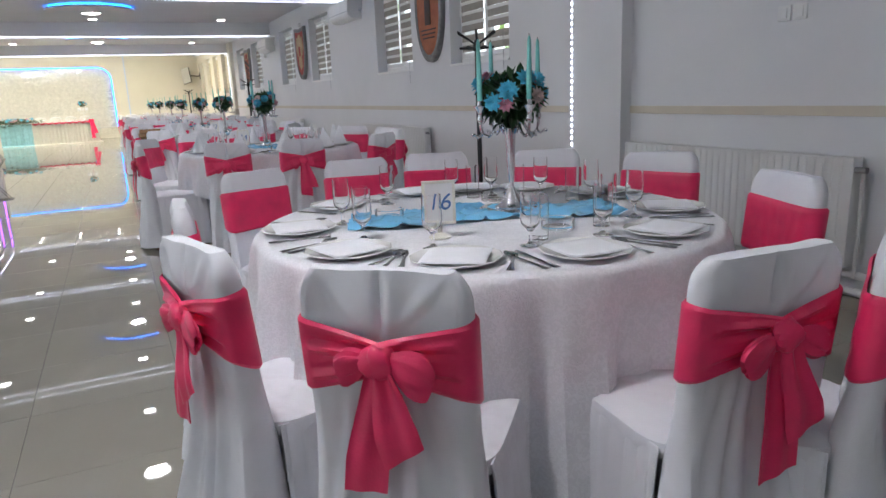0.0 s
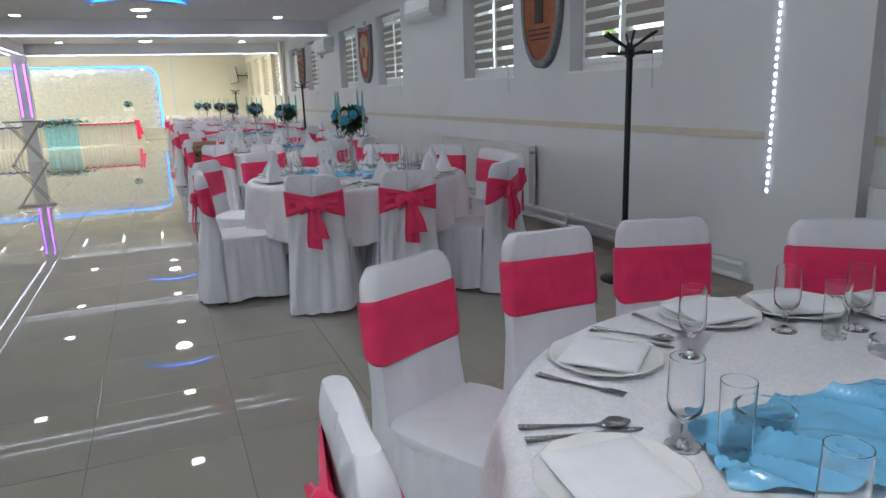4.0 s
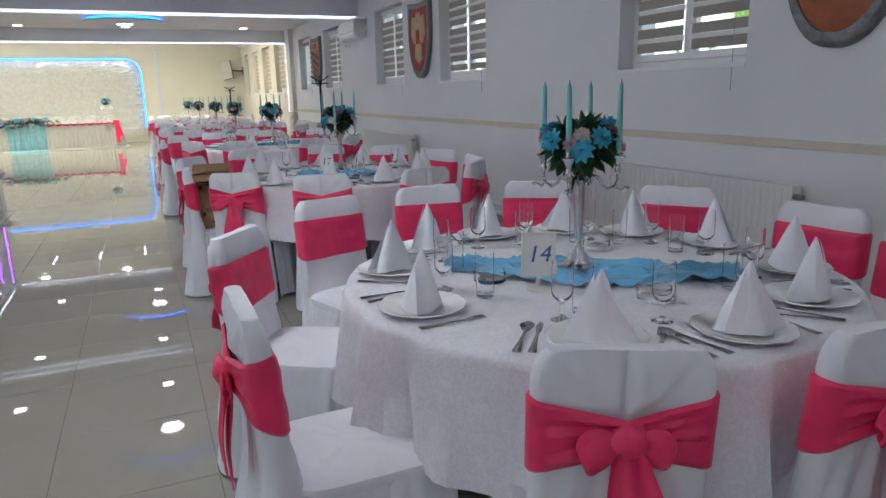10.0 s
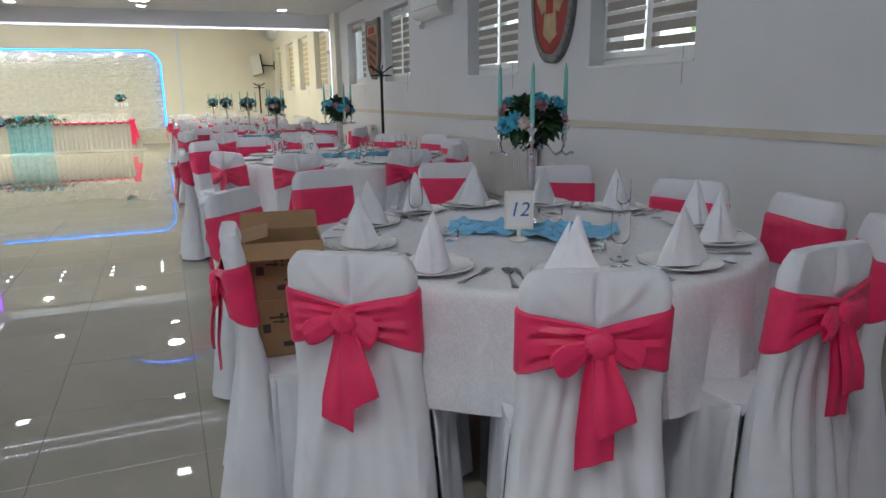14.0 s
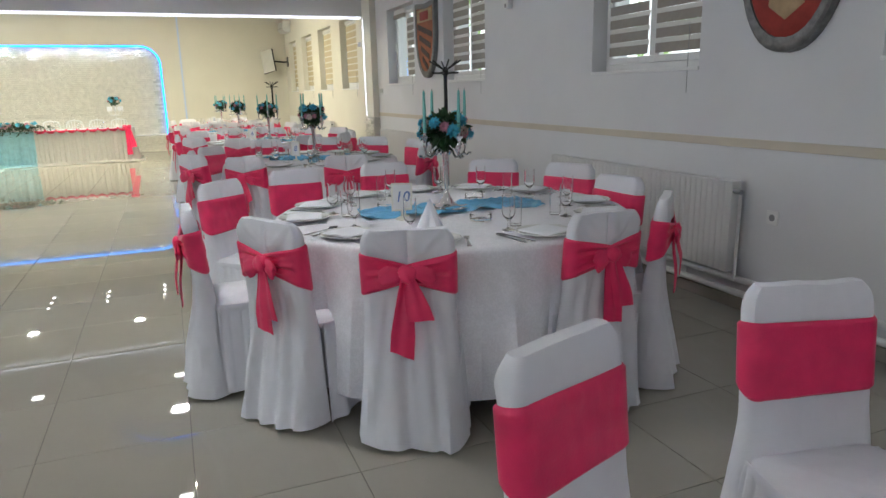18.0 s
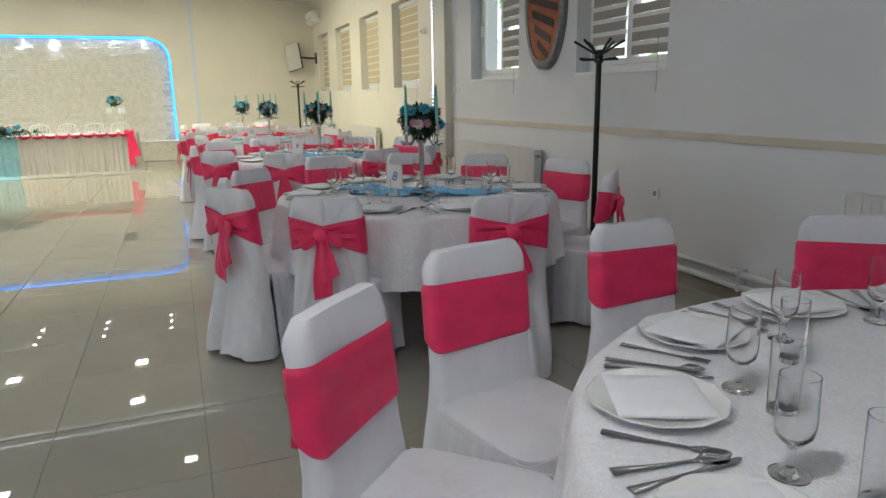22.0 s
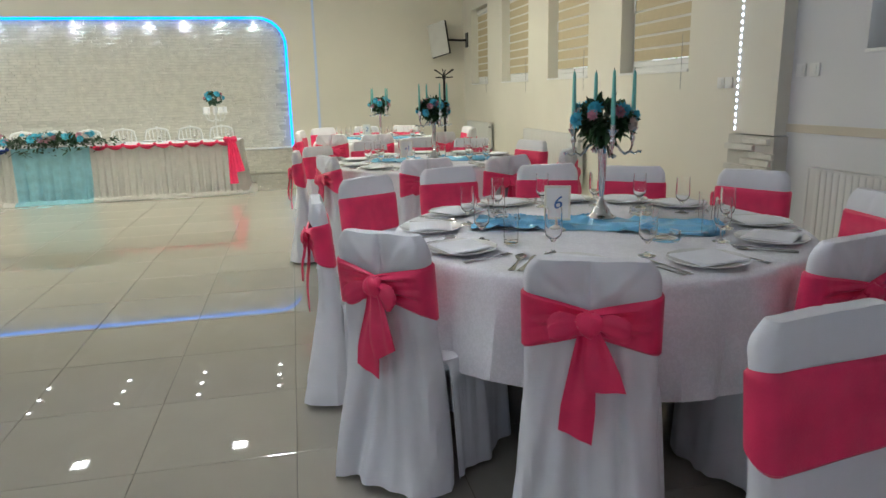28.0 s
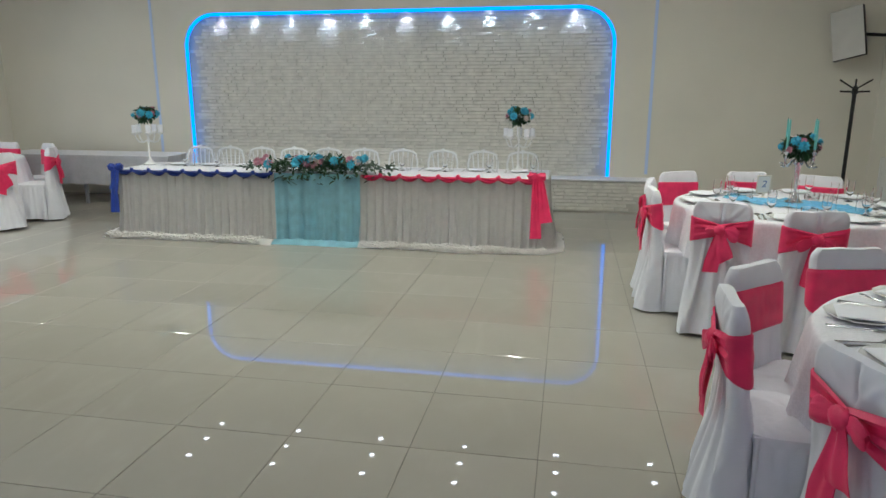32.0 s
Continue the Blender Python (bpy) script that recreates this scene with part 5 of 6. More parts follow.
def number_sign(cx, cy, text, turn):
    s = holder("table_number", "cream table number stand reading %s" % text, "table number", "table numbers", pose(cx, cy, Z_TABLE + 0.004, 0, 0, turn) @ Matrix.Scale(0.86, 4))
    bm = bmesh.new()
    lathe(bm, [(0.042, 0.0), (0.042, 0.006), (0.03, 0.012), (0.010, 0.020), (0.008, 0.05)], 24)
    part("foot", bm, IVORY, s)
    w, z0, z1, b = 0.062, 0.05, 0.215, 0.011
    part("sign_frame", boxes((-w, w, -0.007, 0.007, z0, z0 + b), (-w, w, -0.007, 0.007, z1 - b, z1), (-w, -w + b, -0.007, 0.007, z0 + b, z1 - b), (w - b, w, -0.007, 0.007, z0 + b, z1 - b), bevel=0.002), IVORY, s)
    part("card", boxes((-w + b, w - b, -0.003, 0.003, z0 + b, z1 - b)), PAPER, s, smooth=False)
    curve = bpy.data.curves.new("number", "FONT")
    curve.body, curve.align_x, curve.align_y, curve.size, curve.extrude, curve.shear = text, "CENTER", "CENTER", 0.088, 0.0006, 0.2
    tmp = bpy.data.objects.new("number", curve)
    scene.collection.objects.link(tmp)
    bpy.context.view_layer.update()
    me = bpy.data.meshes.new_from_object(tmp)
    bpy.data.objects.remove(tmp)
    me.materials.clear()
    me.materials.append(INK)
    num = new("number", me)
    num.parent, num.matrix_basis = s, pose(0, -0.0042, (z0 + z1) / 2, 90, 0, 0)
    num["label"] = "blue slanting number %s" % text
    return s


# bearings of the place settings
PLACES = {
    16: (14, 44, 66, 87, 124, 167, 204, 234, 265, 297, 333),
    14: (8, 38, 63, 93, 122, 151, 190, 236, 269, 303, 333),
    12: (25, 56, 85, 111, 141, 178, 214, 251, 283, 318, 346),
    10: (29, 57, 85, 114, 144, 173, 211, 241, 279, 319, 350),
    8: (20, 54, 83, 106, 137, 166, 200, 233, 269, 309, 346),
    6: (29, 53, 77, 105, 134, 167, 202, 240, 278, 317, 345),
    4: (20, 52, 85, 118, 154, 194, 220, 250, 279, 304, 329),
    2: (0, 36, 72, 108, 144, 180, 216, 252, 288, 324),
}


def dress_table(number, cx, cy, candle_at, sign_at, chairs, seed):
    rnd = random.Random(seed)
    radius = {10: 0.94}.get(number, R_TABLE)
    round_table(cx, cy, radius)
    tablecloth(cx, cy, {16: 0.16, 10: 0.14}.get(number, 0.43), seed, number, radius)
    runner(cx, cy, seed, {10: 172}.get(number, 150 + rnd.uniform(-12, 12)))
    candelabra(*candle_at, seed, number in (16, 10))
    number_sign(*sign_at, str(number), {16: -20, 8: -52, 2: 5}.get(number, -22))
    for ang, dist, turn in chairs:
        place_chair(cx, cy, ang, dist, turn, rnd)
    cone_all, cone_some = number in (14, 12), {10: 1}.get(number, 0)
    for k, ang in enumerate(PLACES[number]):
        a = radians(ang)
        ca, sa = math.cos(a), math.sin(a)

        def at(r, side, z=Z_TABLE + 0.003, turn=0.0):
            return pose(cx + r * ca - side * sa, cy + r * sa + side * ca, z, 0, 0, ang + 90 + turn)
        lay("plate", PLATE, at(radius - 0.15, 0), "round white china plate with scalloped rim", "plate", "dinner plates")
        cone = cone_all or (cone_some and 230 < ang % 360 < 250)
        if cone:
            lay("napkin", rnd.choice(CONES), at(radius - 0.15, 0, Z_TABLE + 0.0015, rnd.uniform(-40, 40)), "white napkin folded into a standing cone on a plate", "napkin", "cone napkins")
        else:
            lay("napkin", rnd.choice(FLATS), at(radius - 0.15, 0, Z_TABLE + 0.0005, rnd.uniform(-14, 14)), "white napkin folded flat on a plate", "napkin", "flat napkins")
        lay("fork", FORK, at(radius - 0.15, 0.155, turn=rnd.uniform(-10, 10)), "steel dinner fork beside a plate", "fork", "forks")
        lay("knife", KNIFE, at(radius - 0.15, -0.150, turn=rnd.uniform(-10, 10)), "steel table knife beside a plate", "knife", "knives")
        lay("spoon", SPOON, at(radius - 0.15, -0.185, turn=rnd.uniform(-12, 12)), "steel soup spoon beside a plate", "spoon", "spoons")
        if not (number == 12 and k % 4):
            lay("wine_glass", STEM_GLASS, at(radius - 0.31, -0.10 + rnd.uniform(-0.03, 0.03)), "clear short-stemmed wine glass", "glass", "stem glasses")
            if rnd.random() < 0.45 or number == 14 and k % 2:
                lay("tumbler", TUMBLER, at(radius - 0.37, -0.01 + rnd.uniform(-0.03, 0.03)), "clear straight glass tumbler", "glass", "tumblers")
    for k in range(3):
        a = radians(40 + 120 * k + rnd.uniform(-20, 20))
        lay("ashtray", ASHTRAY, pose(cx + 0.36 * math.cos(a), cy + 0.36 * math.sin(a), Z_TABLE + 0.004), "round clear glass ashtray", "ashtray", "ashtrays")


for number, (cx, cy, candle_at, sign_at, chairs) in TABLES.items():
    dress_table(number, cx, cy, candle_at, sign_at, chairs, 100 + number)

rnd_far = random.Random(5)
round_table(FAR_TABLE[0], FAR_TABLE[1])
tablecloth(FAR_TABLE[0], FAR_TABLE[1], 0.40, 77, 5)
for ang, dist, turn in FAR_TABLE[2]:
    place_chair(FAR_TABLE[0], FAR_TABLE[1], ang, dist, turn, rnd_far)


# ---------------------------------------------------------------- cartons on a chair
def carton(z, turn, open_top):
    b = holder("cardboard_box", "brown cardboard wine carton with open flaps" if open_top else "closed brown cardboard wine carton", "box", "cartons", pose(1.955, 10.60, z, 0, 0, turn))
    w, d, h, t = 0.135, 0.125, 0.19, 0.005
    for dims in ((-w, w, -d, -d + t, 0, h), (-w, w, d - t, d, 0, h), (-w, -w + t, -d + t, d - t, 0, h), (w - t, w, -d + t, d - t, 0, h)):
        part("side_panel", boxes(dims), CARD, b, smooth=False)
    part("base_panel", boxes((-w + t, w - t, -d + t, d - t, 0, t)), CARD, b, smooth=False)
    if open_top:
        part("flap", boxes((-w, w, -0.1, 0.0, -0.002, 0.002)), CARD, b, smooth=False, m=pose(0, -d, h, 20, 0, 0))
        part("flap", boxes((-w, w, 0.0, 0.1, -0.002, 0.002)), CARD, b, smooth=False, m=pose(0, d, h, 28, 0, 0))
        part("flap", boxes((0, 0.1, -d, d, -0.002, 0.002)), CARD, b, smooth=False, m=pose(-w, 0, h, 0, -12, 0))
    else:
        part("lid", boxes((-w, w, -d, d, h, h + 0.004)), CARD, b, smooth=False)
    for s in (-1, 1):
        for x, zz, ww, hh in ((-0.07, 0.10, 0.012, 0.03), (0.03, 0.04, 0.05, 0.016), (0.04, 0.065, 0.035, 0.004), (0.05, 0.13, 0.008, 0.02), (0.07, 0.13, 0.008, 0.02), (0.03, 0.13, 0.008, 0.02), (-0.03, 0.135, 0.03, 0.007), (-0.03, 0.12, 0.02, 0.005)):
            part("print", boxes((x - ww, x + ww, s * (d + 0.001) - 0.0005, s * (d + 0.001) + 0.0005, zz - hh / 2, zz + hh / 2)), CARD_INK, b, "dark printed bar", smooth=False)
    for yy, zz, ww, hh in ((-0.09, 0.13, 0.02, 0.035), (0.04, 0.04, 0.06, 0.014), (0.05, 0.065, 0.05, 0.007), (0.06, 0.15, 0.05, 0.016)):
        part("print", boxes((w + 0.0005, w + 0.0015, yy - ww, yy + ww, zz - hh / 2, zz + hh / 2)), CARD_INK, b, "dark printed bar", smooth=False)
    for k in range(13):
        bw = (0.0016, 0.003, 0.0022)[k % 3]
        y = -0.05 + 0.0075 * k
        part("barcode_bar", boxes((-w - 0.0015, -w - 0.0005, y, y + bw, 0.03, 0.052), (w + 0.0005, w + 0.0015, y, y + bw, 0.03, 0.052)), CARD_INK, b, smooth=False)
        part("barcode_bar", boxes((-0.01 + 0.0065 * k, -0.01 + 0.0065 * k + bw, -d - 0.0015, -d - 0.0005, 0.03, 0.052)), CARD_INK, b, smooth=False)
    for k in range(6):
        for face in range(2):
            bm = bmesh.new()
            c = -0.02 + 0.021 * k
            for dx, z0, z1, q in ((0, 0.128, 0.148, 0.006), (0, 0.116, 0.128, 0.0012), (0, 0.113, 0.116, 0.006)):
                if face:
                    box(bm, c - q, c + q, -d - 0.0015, -d - 0.0005, z0, z1)
                else:
                    box(bm, -w - 0.0015, -w - 0.0005, c - q, c + q, z0, z1)
            part("glass_print", bm, CARD_INK, b, "dark printed wine glass", smooth=False)
    return b


carton(0.490, -4, False)
carton(0.685, -8, True)


# ---------------------------------------------------------------- head table
HX0, HX1, HY0, HY1, HZ = -3.95, 0.94, 28.16, 28.96, 0.76
ht = holder("head_table", "long head table dressed in white cloth and gathered tulle", "table")
part("tabletop", boxes((HX0 + 0.02, HX1 - 0.02, HY0 + 0.02, HY1 - 0.02, HZ - 0.04, HZ - 0.006), bevel=0.004), WOOD, ht)
for x in np.linspace(HX0 + 0.1, HX1 - 0.1, 5):
    for y in (HY0 + 0.12, HY1 - 0.1):
        part("leg", boxes((x - 0.02, x + 0.02, y - 0.02, y + 0.02, 0, HZ - 0.04)), GREY, ht, smooth=False)
thing("tablecloth", boxes((HX0, HX1, HY0, HY1, HZ - 0.005, HZ), (HX0, HX1, HY1 - 0.004, HY1, 0.1, HZ - 0.005), bevel=0.001), CLOTH, "white cloth over the long head table", "tablecloth", m=None)


def gathered(name, points, z0, z1, pleat, amp, flare, seed, material, label, category, step=0.0125, pool=0.0):
    rnd = random.Random(seed)
    pts = []
    for (xa, ya), (xb, yb) in zip(points, points[1:]):
        d = Vector((xb - xa, yb - ya))
        n = int(d.length / step)
        nv = Vector((d.y, -d.x)).normalized()
        pts += [(xa + d.x * k / n, ya + d.y * k / n, nv.x, nv.y) for k in range(n)]
    pts.append((points[-1][0], points[-1][1], nv.x, nv.y))
    off = [0.0]
    for i in range(len(pts)):
        off.append(off[-1] + step * rnd.uniform(0.7, 1.3))
    rows = []
    levels = list(np.linspace(0, 1, 9))
    for u in levels:
        row = []
        for i, (x, y, nx, ny) in enumerate(pts):
            s = off[i]
            f = math.sin(2 * math.pi * s / pleat + 1.3 * math.sin(s * 3.1)) + 0.5 * math.sin(2 * math.pi * s / (pleat * 0.43) + 2 * math.sin(1.7 * s))
            o = amp * f * (0.35 + 0.65 * u) + flare * u ** 2 + 0.012
            row.append((x + nx * o, y + ny * o, z1 + (z0 - z1) * u + (0.008 * f if u == 1 else 0)))
        rows.append(row)
    if pool:
        for q, zz in ((0.4, 0.05), (0.75, 0.028), (1.0, 0.004)):
            row = []
            for i, (x, y, nx, ny) in enumerate(pts):
                s = off[i]
                w = noise.noise(Vector((s * 9, q * 3, seed)))
                o = flare + 0.012 + pool * q * (0.8 + 0.5 * noise.noise(Vector((s * 1.3, 0, seed)))) + 0.02 * w
                row.append((x + nx * o, y + ny * o, max(0.004, zz + 0.025 * w * (q < 1))))
            rows.append(row)
    bm = bmesh.new()
    loft(bm, rows, closed=False, cap=False)
    bmesh.ops.solidify(bm, geom=bm.faces[:], thickness=0.002)
    return thing(name, bm, material, label, category)


gathered("table_skirt", [(HX0, HY1), (HX0, HY0), (-2.0, HY0)], 0.03, HZ + 0.002, 0.11, 0.016, 0.06, 3, TULLE, "gathered white tulle skirt with a lacy hem on the floor", "table skirt", pool=0.20)
gathered("table_skirt", [(-1.06, HY0), (HX1, HY0), (HX1, HY1)], 0.03, HZ + 0.002, 0.11, 0.016, 0.06, 4, TULLE, "gathered white tulle skirt with a lacy hem on the floor", "table skirt", pool=0.16)
gathered("centre_drape", [(-2.02, HY0 - 0.02), (-1.04, HY0 - 0.02)], 0.02, HZ + 0.004, 0.19, 0.024, 0.04, 8, TURQUOISE, "turquoise chiffon drape down the middle of the head table", "drape", pool=0.18)

# fairy lights shining through the tulle, and sequins along the hem
bm = bmesh.new()
rl = random.Random(12)
for x in np.arange(HX0 + 0.06, HX1 - 0.04, 0.105):
    if -2.06 < x < -1.0:
        continue
    for k in range(17):
        if rl.random() < 0.8:
            z = 0.06 + 0.04 * k
            y = HY0 - 0.052 - 0.05 * (1 - z / HZ) ** 2
            xx = x + rl.uniform(-0.012, 0.012)
            box(bm, xx - 0.0035, xx + 0.0035, y - 0.004, y + 0.003, z - 0.0045, z + 0.0045)
thing("fairy_lights", bm, PVC, "strings of tiny clear beads over the tulle skirt", "bead strings", kind="stuff", smooth=False)
bm = bmesh.new()
for _ in range(1500):
    x = rl.uniform(HX0 - 0.1, HX1 + 0.02)
    if -2.15 < x < -1.0:
        continue
    y = HY0 - 0.08 - rl.random() * 0.17
    q = rl.uniform(0.006, 0.014)
    z = 0.012 + rl.random() * 0.05
    box(bm, x - q, x + q, y - q, y + q, z - 0.002, z + q * 0.8)
thing("lace_hem", bm, TULLE, "heaped white lace trim on the floor before the head table", "lace", kind="stuff", smooth=False)


def garland(x0, x1, material, colour, seed):
    rnd = random.Random(seed)
    g = holder("ribbon_garland", "%s satin ribbon looped along the table edge" % colour, "ribbon garland", "ribbon garlands")
    n = max(2, int((x1 - x0) / 0.20))
    for k in range(n):
        xa, xb = x0 + (x1 - x0) * k / n, x0 + (x1 - x0) * (k + 1) / n
        bm = bmesh.new()
        rings = []
        for i in range(11):
            u = i / 10
            w = 0.024 + 0.040 * math.sin(math.pi * u) * rnd.uniform(0.8, 1.15)
            sag = 0.026 * math.sin(math.pi * u)
            x = xa + (xb - xa) * u
            rings.append([(x, HY0 - 0.032 - 0.026 * math.sin(math.pi * q / 6) - 0.008 * math.cos(q * 1.9 + u * 6), HZ - 0.005 - sag + w * (q / 6 - 0.5)) for q in range(7)])
        loft(bm, rings, closed=False, cap=False)
        bmesh.ops.solidify(bm, geom=bm.faces[:], thickness=0.003)
        part("swag", bm, material, g)
        bm = bmesh.new()
        blob(bm, (xb, HY0 - 0.045, HZ + 0.004), 0.024, seed + k, (1, 0.8, 1.1), 0.5, 10)
        part("knot", bm, material, g)
    xe = x1 if colour == "pink" else x0
    s = 1 if colour == "pink" else -1
    for k, (ln, dx) in enumerate(((0.62 if s > 0 else 0.24, 0.03), (0.45 if s > 0 else 0.5, 0.10 if s > 0 else -0.02))):
        bm = bmesh.new()
        ribbon(bm, [(xe - s * 0.04 + s * dx * u * 0.8 + s * 0.05 * k, HY0 - 0.07 - 0.06 * u, HZ + 0.02 - ln * u) for u in np.linspace(0, 1, 9)], [0.06 + 0.06 * u for u in np.linspace(0, 1, 9)], ripple=0.01)
        part("tail", bm, material, g)
    for k in (-1, 1):
        bm = bmesh.new()
        blob(bm, (xe - s * 0.02 + k * 0.045, HY0 - 0.06, HZ + 0.03), 0.045, seed + 50 + k, (1.1, 0.6, 0.9), 0.6)
        part("bow_loop", bm, material, g)


garland(-3.95, -2.05, ROYAL, "royal blue", 31)
garland(-1.02, 0.86, SASH, "pink", 32)

fl = holder("flower_garland", "long turquoise and pink flower arrangement with trailing leaves", "flower arrangement", m=pose(-1.55, HY0 + 0.10, HZ))
rg = random.Random(9)
bm = bmesh.new()
for _ in range(900):
    u = max(-1.15, min(1.15, rg.gauss(0, 0.55)))
    p = Vector((u * 0.72, rg.uniform(-0.16, 0.13), 0.0))
    p.z = max(0.012, 0.05 + rg.uniform(-0.04, 0.12) * (1 - abs(u) * 0.7))
    if p.y < -0.12:
        p.z -= rg.random() ** 2 * 0.16
        p.y = min(p.y, -0.15)
    d = Vector((rg.uniform(-1, 1), rg.uniform(-1, 0.4), rg.uniform(-0.4, 0.8)))
    add_leaf(bm, Matrix.Translation(p) @ d.to_track_quat("Y", "Z").to_matrix().to_4x4(), rg.uniform(0.05, 0.11), rg.uniform(0.025, 0.045))
part("foliage", bm, LEAF, fl, smooth=False)
for k in range(34):
    u = rg.uniform(-0.62, 0.62)
    d = Vector((rg.uniform(-0.5, 0.5), rg.uniform(-1, -0.1), rg.uniform(0.1, 1))).normalized()
    bm = bmesh.new()
    add_flower(bm, outward(d, Vector((u, -0.06, 0.09)) + d * 0.09), rg.uniform(0.04, 0.06), 3, 8)
    part("flower", bm, rg.choice((PETAL_BLUE, PETAL_BLUE, PETAL_BLUE, PETAL_PINK, PETAL_PALE)), fl, smooth=False)


def clear_chair(x, y, turn):
    c = holder("acrylic_chair", "clear acrylic chair with an openwork crowned back", "chair", "clear chairs", pose(x, y, 0, 0, 0, turn))
    part("seat", boxes((-0.2, 0.2, -0.2, 0.2, 0.44, 0.465), bevel=0.008), CLEAR, c)
    for sx in (-0.17, 0.17):
        bm = bmesh.new()
        tube(bm, [(sx, -0.18, 0.0), (sx, -0.18, 0.44)], 0.014, 8)
        part("leg", bm, CLEAR, c)
        bm = bmesh.new()
        tube(bm, [(sx, 0.18, 0.0), (sx, 0.18, 0.44), (sx * 1.05, 0.20, 0.80), (sx * 0.9, 0.205, 0.90)], 0.014, 8)
        part("post", bm, CLEAR, c)
    bm = bmesh.new()
    tube(bm, [(0.155 * math.cos(a) * 1.05, 0.205, 0.88 + 0.055 * math.sin(a)) for a in np.linspace(0, math.pi, 13)], 0.016, 8)
    part("crest", bm, CLEAR, c)
    for k in range(5):
        q = (-2 + k) * 0.055
        bm = bmesh.new()
        tube(bm, [(q * 0.7, 0.19, 0.58), (q, 0.2, 0.75), (q * 1.15, 0.205, 0.925 - abs(q) * 0.25)], 0.009, 8)
        part("spindle", bm, CLEAR, c)
    bm = bmesh.new()
    tube(bm, [(-0.17, 0.19, 0.58), (0.17, 0.19, 0.58)], 0.011, 8)
    part("rail", bm, CLEAR, c)
    bm = bmesh.new()
    blob(bm, (0, 0.205, 0.948), 0.022, 3, (1.2, 0.6, 0.8), 0.2, 10)
    part("finial", bm, CLEAR, c)
    return c


first = clear_chair(-3.51, 29.02, 0)
for x in (-3.10, -2.67, -2.22, -1.77, -1.31, -0.84, -0.35, 0.14, 0.62):
    copy_thing(first, pose(x, 29.02, 0, 0, 0, rg.uniform(-5, 5)))
for x in (-3.51, -3.10, -2.67, -2.22, -1.77, -1.31, -0.84, -0.35, 0.14, 0.62):
    lay("plate", PLATE, pose(x, 28.72, HZ + 0.002), "round white china plate on the head table", "plate", "head table plates")
    lay("napkin", FLATS[0], pose(x, 28.72, HZ - 0.0005, 0, 0, rg.uniform(-8, 8)), "white napkin folded flat on a plate", "napkin", "head table napkins")
    lay("wine_glass", STEM_GLASS, pose(x + 0.15, 28.60, HZ + 0.002), "clear short-stemmed wine glass", "glass", "head table glasses")
    lay("tumbler", TUMBLER, pose(x + 0.21, 28.66, HZ + 0.002), "clear straight glass tumbler", "glass", "head table glasses")
    lay("fork", FORK, pose(x - 0.15, 28.70, HZ + 0.002), "steel dinner fork beside a plate", "fork", "head table cutlery")


def white_candelabra(x, y, seed):
    c = holder("white_candelabra", "white candelabra with pillar candles and turquoise flowers", "candelabra", "head table candelabra", pose(x, y, HZ + 0.001))
    bm = bmesh.new()
    lathe(bm, [(0.08, 0.0), (0.085, 0.012), (0.05, 0.03), (0.02, 0.06), (0.012, 0.10), (0.010, 0.34), (0.018, 0.36), (0.010, 0.38), (0.012, 0.48)], 24)
    part("stem", bm, SHELL, c)
    for k in range(5):
        a = 2 * math.pi * k / 5 + 0.35
        ca, sa = math.cos(a), math.sin(a)
        bm = bmesh.new()
        tube(bm, [(r * ca, r * sa, z) for r, z in ((0.01, 0.30), (0.06, 0.27), (0.11, 0.28), (0.14, 0.33), (0.15, 0.37))], 0.008, 8)
        lathe(bm, [(0.012, 0.36), (0.042, 0.385), (0.044, 0.392), (0.02, 0.393)], 16, (0.15 * ca, 0.15 * sa, 0))
        part("arm", bm, SHELL, c, "white curved arm with a drip pan")
        bm = bmesh.new()
        lathe(bm, [(0.03, 0.394), (0.03, 0.475), (0.024, 0.48)], 18, (0.15 * ca, 0.15 * sa, 0))
        part("candle", bm, NAPKIN, c, "short white pillar candle")
    bouquet(seed, 0.105, (0, 0, 0.60), 240, c, 6, 3, leaf=0.065)
    return c


white_candelabra(-3.86, 28.66, 71)
white_candelabra(0.60, 28.72, 72)

# long covered table by the end wall
bt = holder("side_table", "long low table under a plain white cloth by the end wall", "table", m=pose(0, 0, 0))
part("tabletop", boxes((-7.3, -4.50, 30.0, 30.72, 0.68, 0.715), bevel=0.004), WOOD, bt)
for x in (-7.2, -5.9, -4.6):
    for y in (30.06, 30.66):
        part("leg", boxes((x - 0.02, x + 0.02, y - 0.02, y + 0.02, 0, 0.68)), GREY, bt, smooth=False)
gathered("tablecloth", [(-7.31, 30.73), (-7.31, 29.99), (-4.49, 29.99), (-4.49, 30.73)], 0.30, 0.722, 0.45, 0.008, 0.015, 21, CLOTH, "plain white cloth hanging over the side table", "tablecloth", step=0.03)
thing("table_topcloth", boxes((-7.31, -4.49, 29.99, 30.73, 0.716, 0.722)), CLOTH, "flat white cloth over the side table top", "tablecloth", smooth=False)


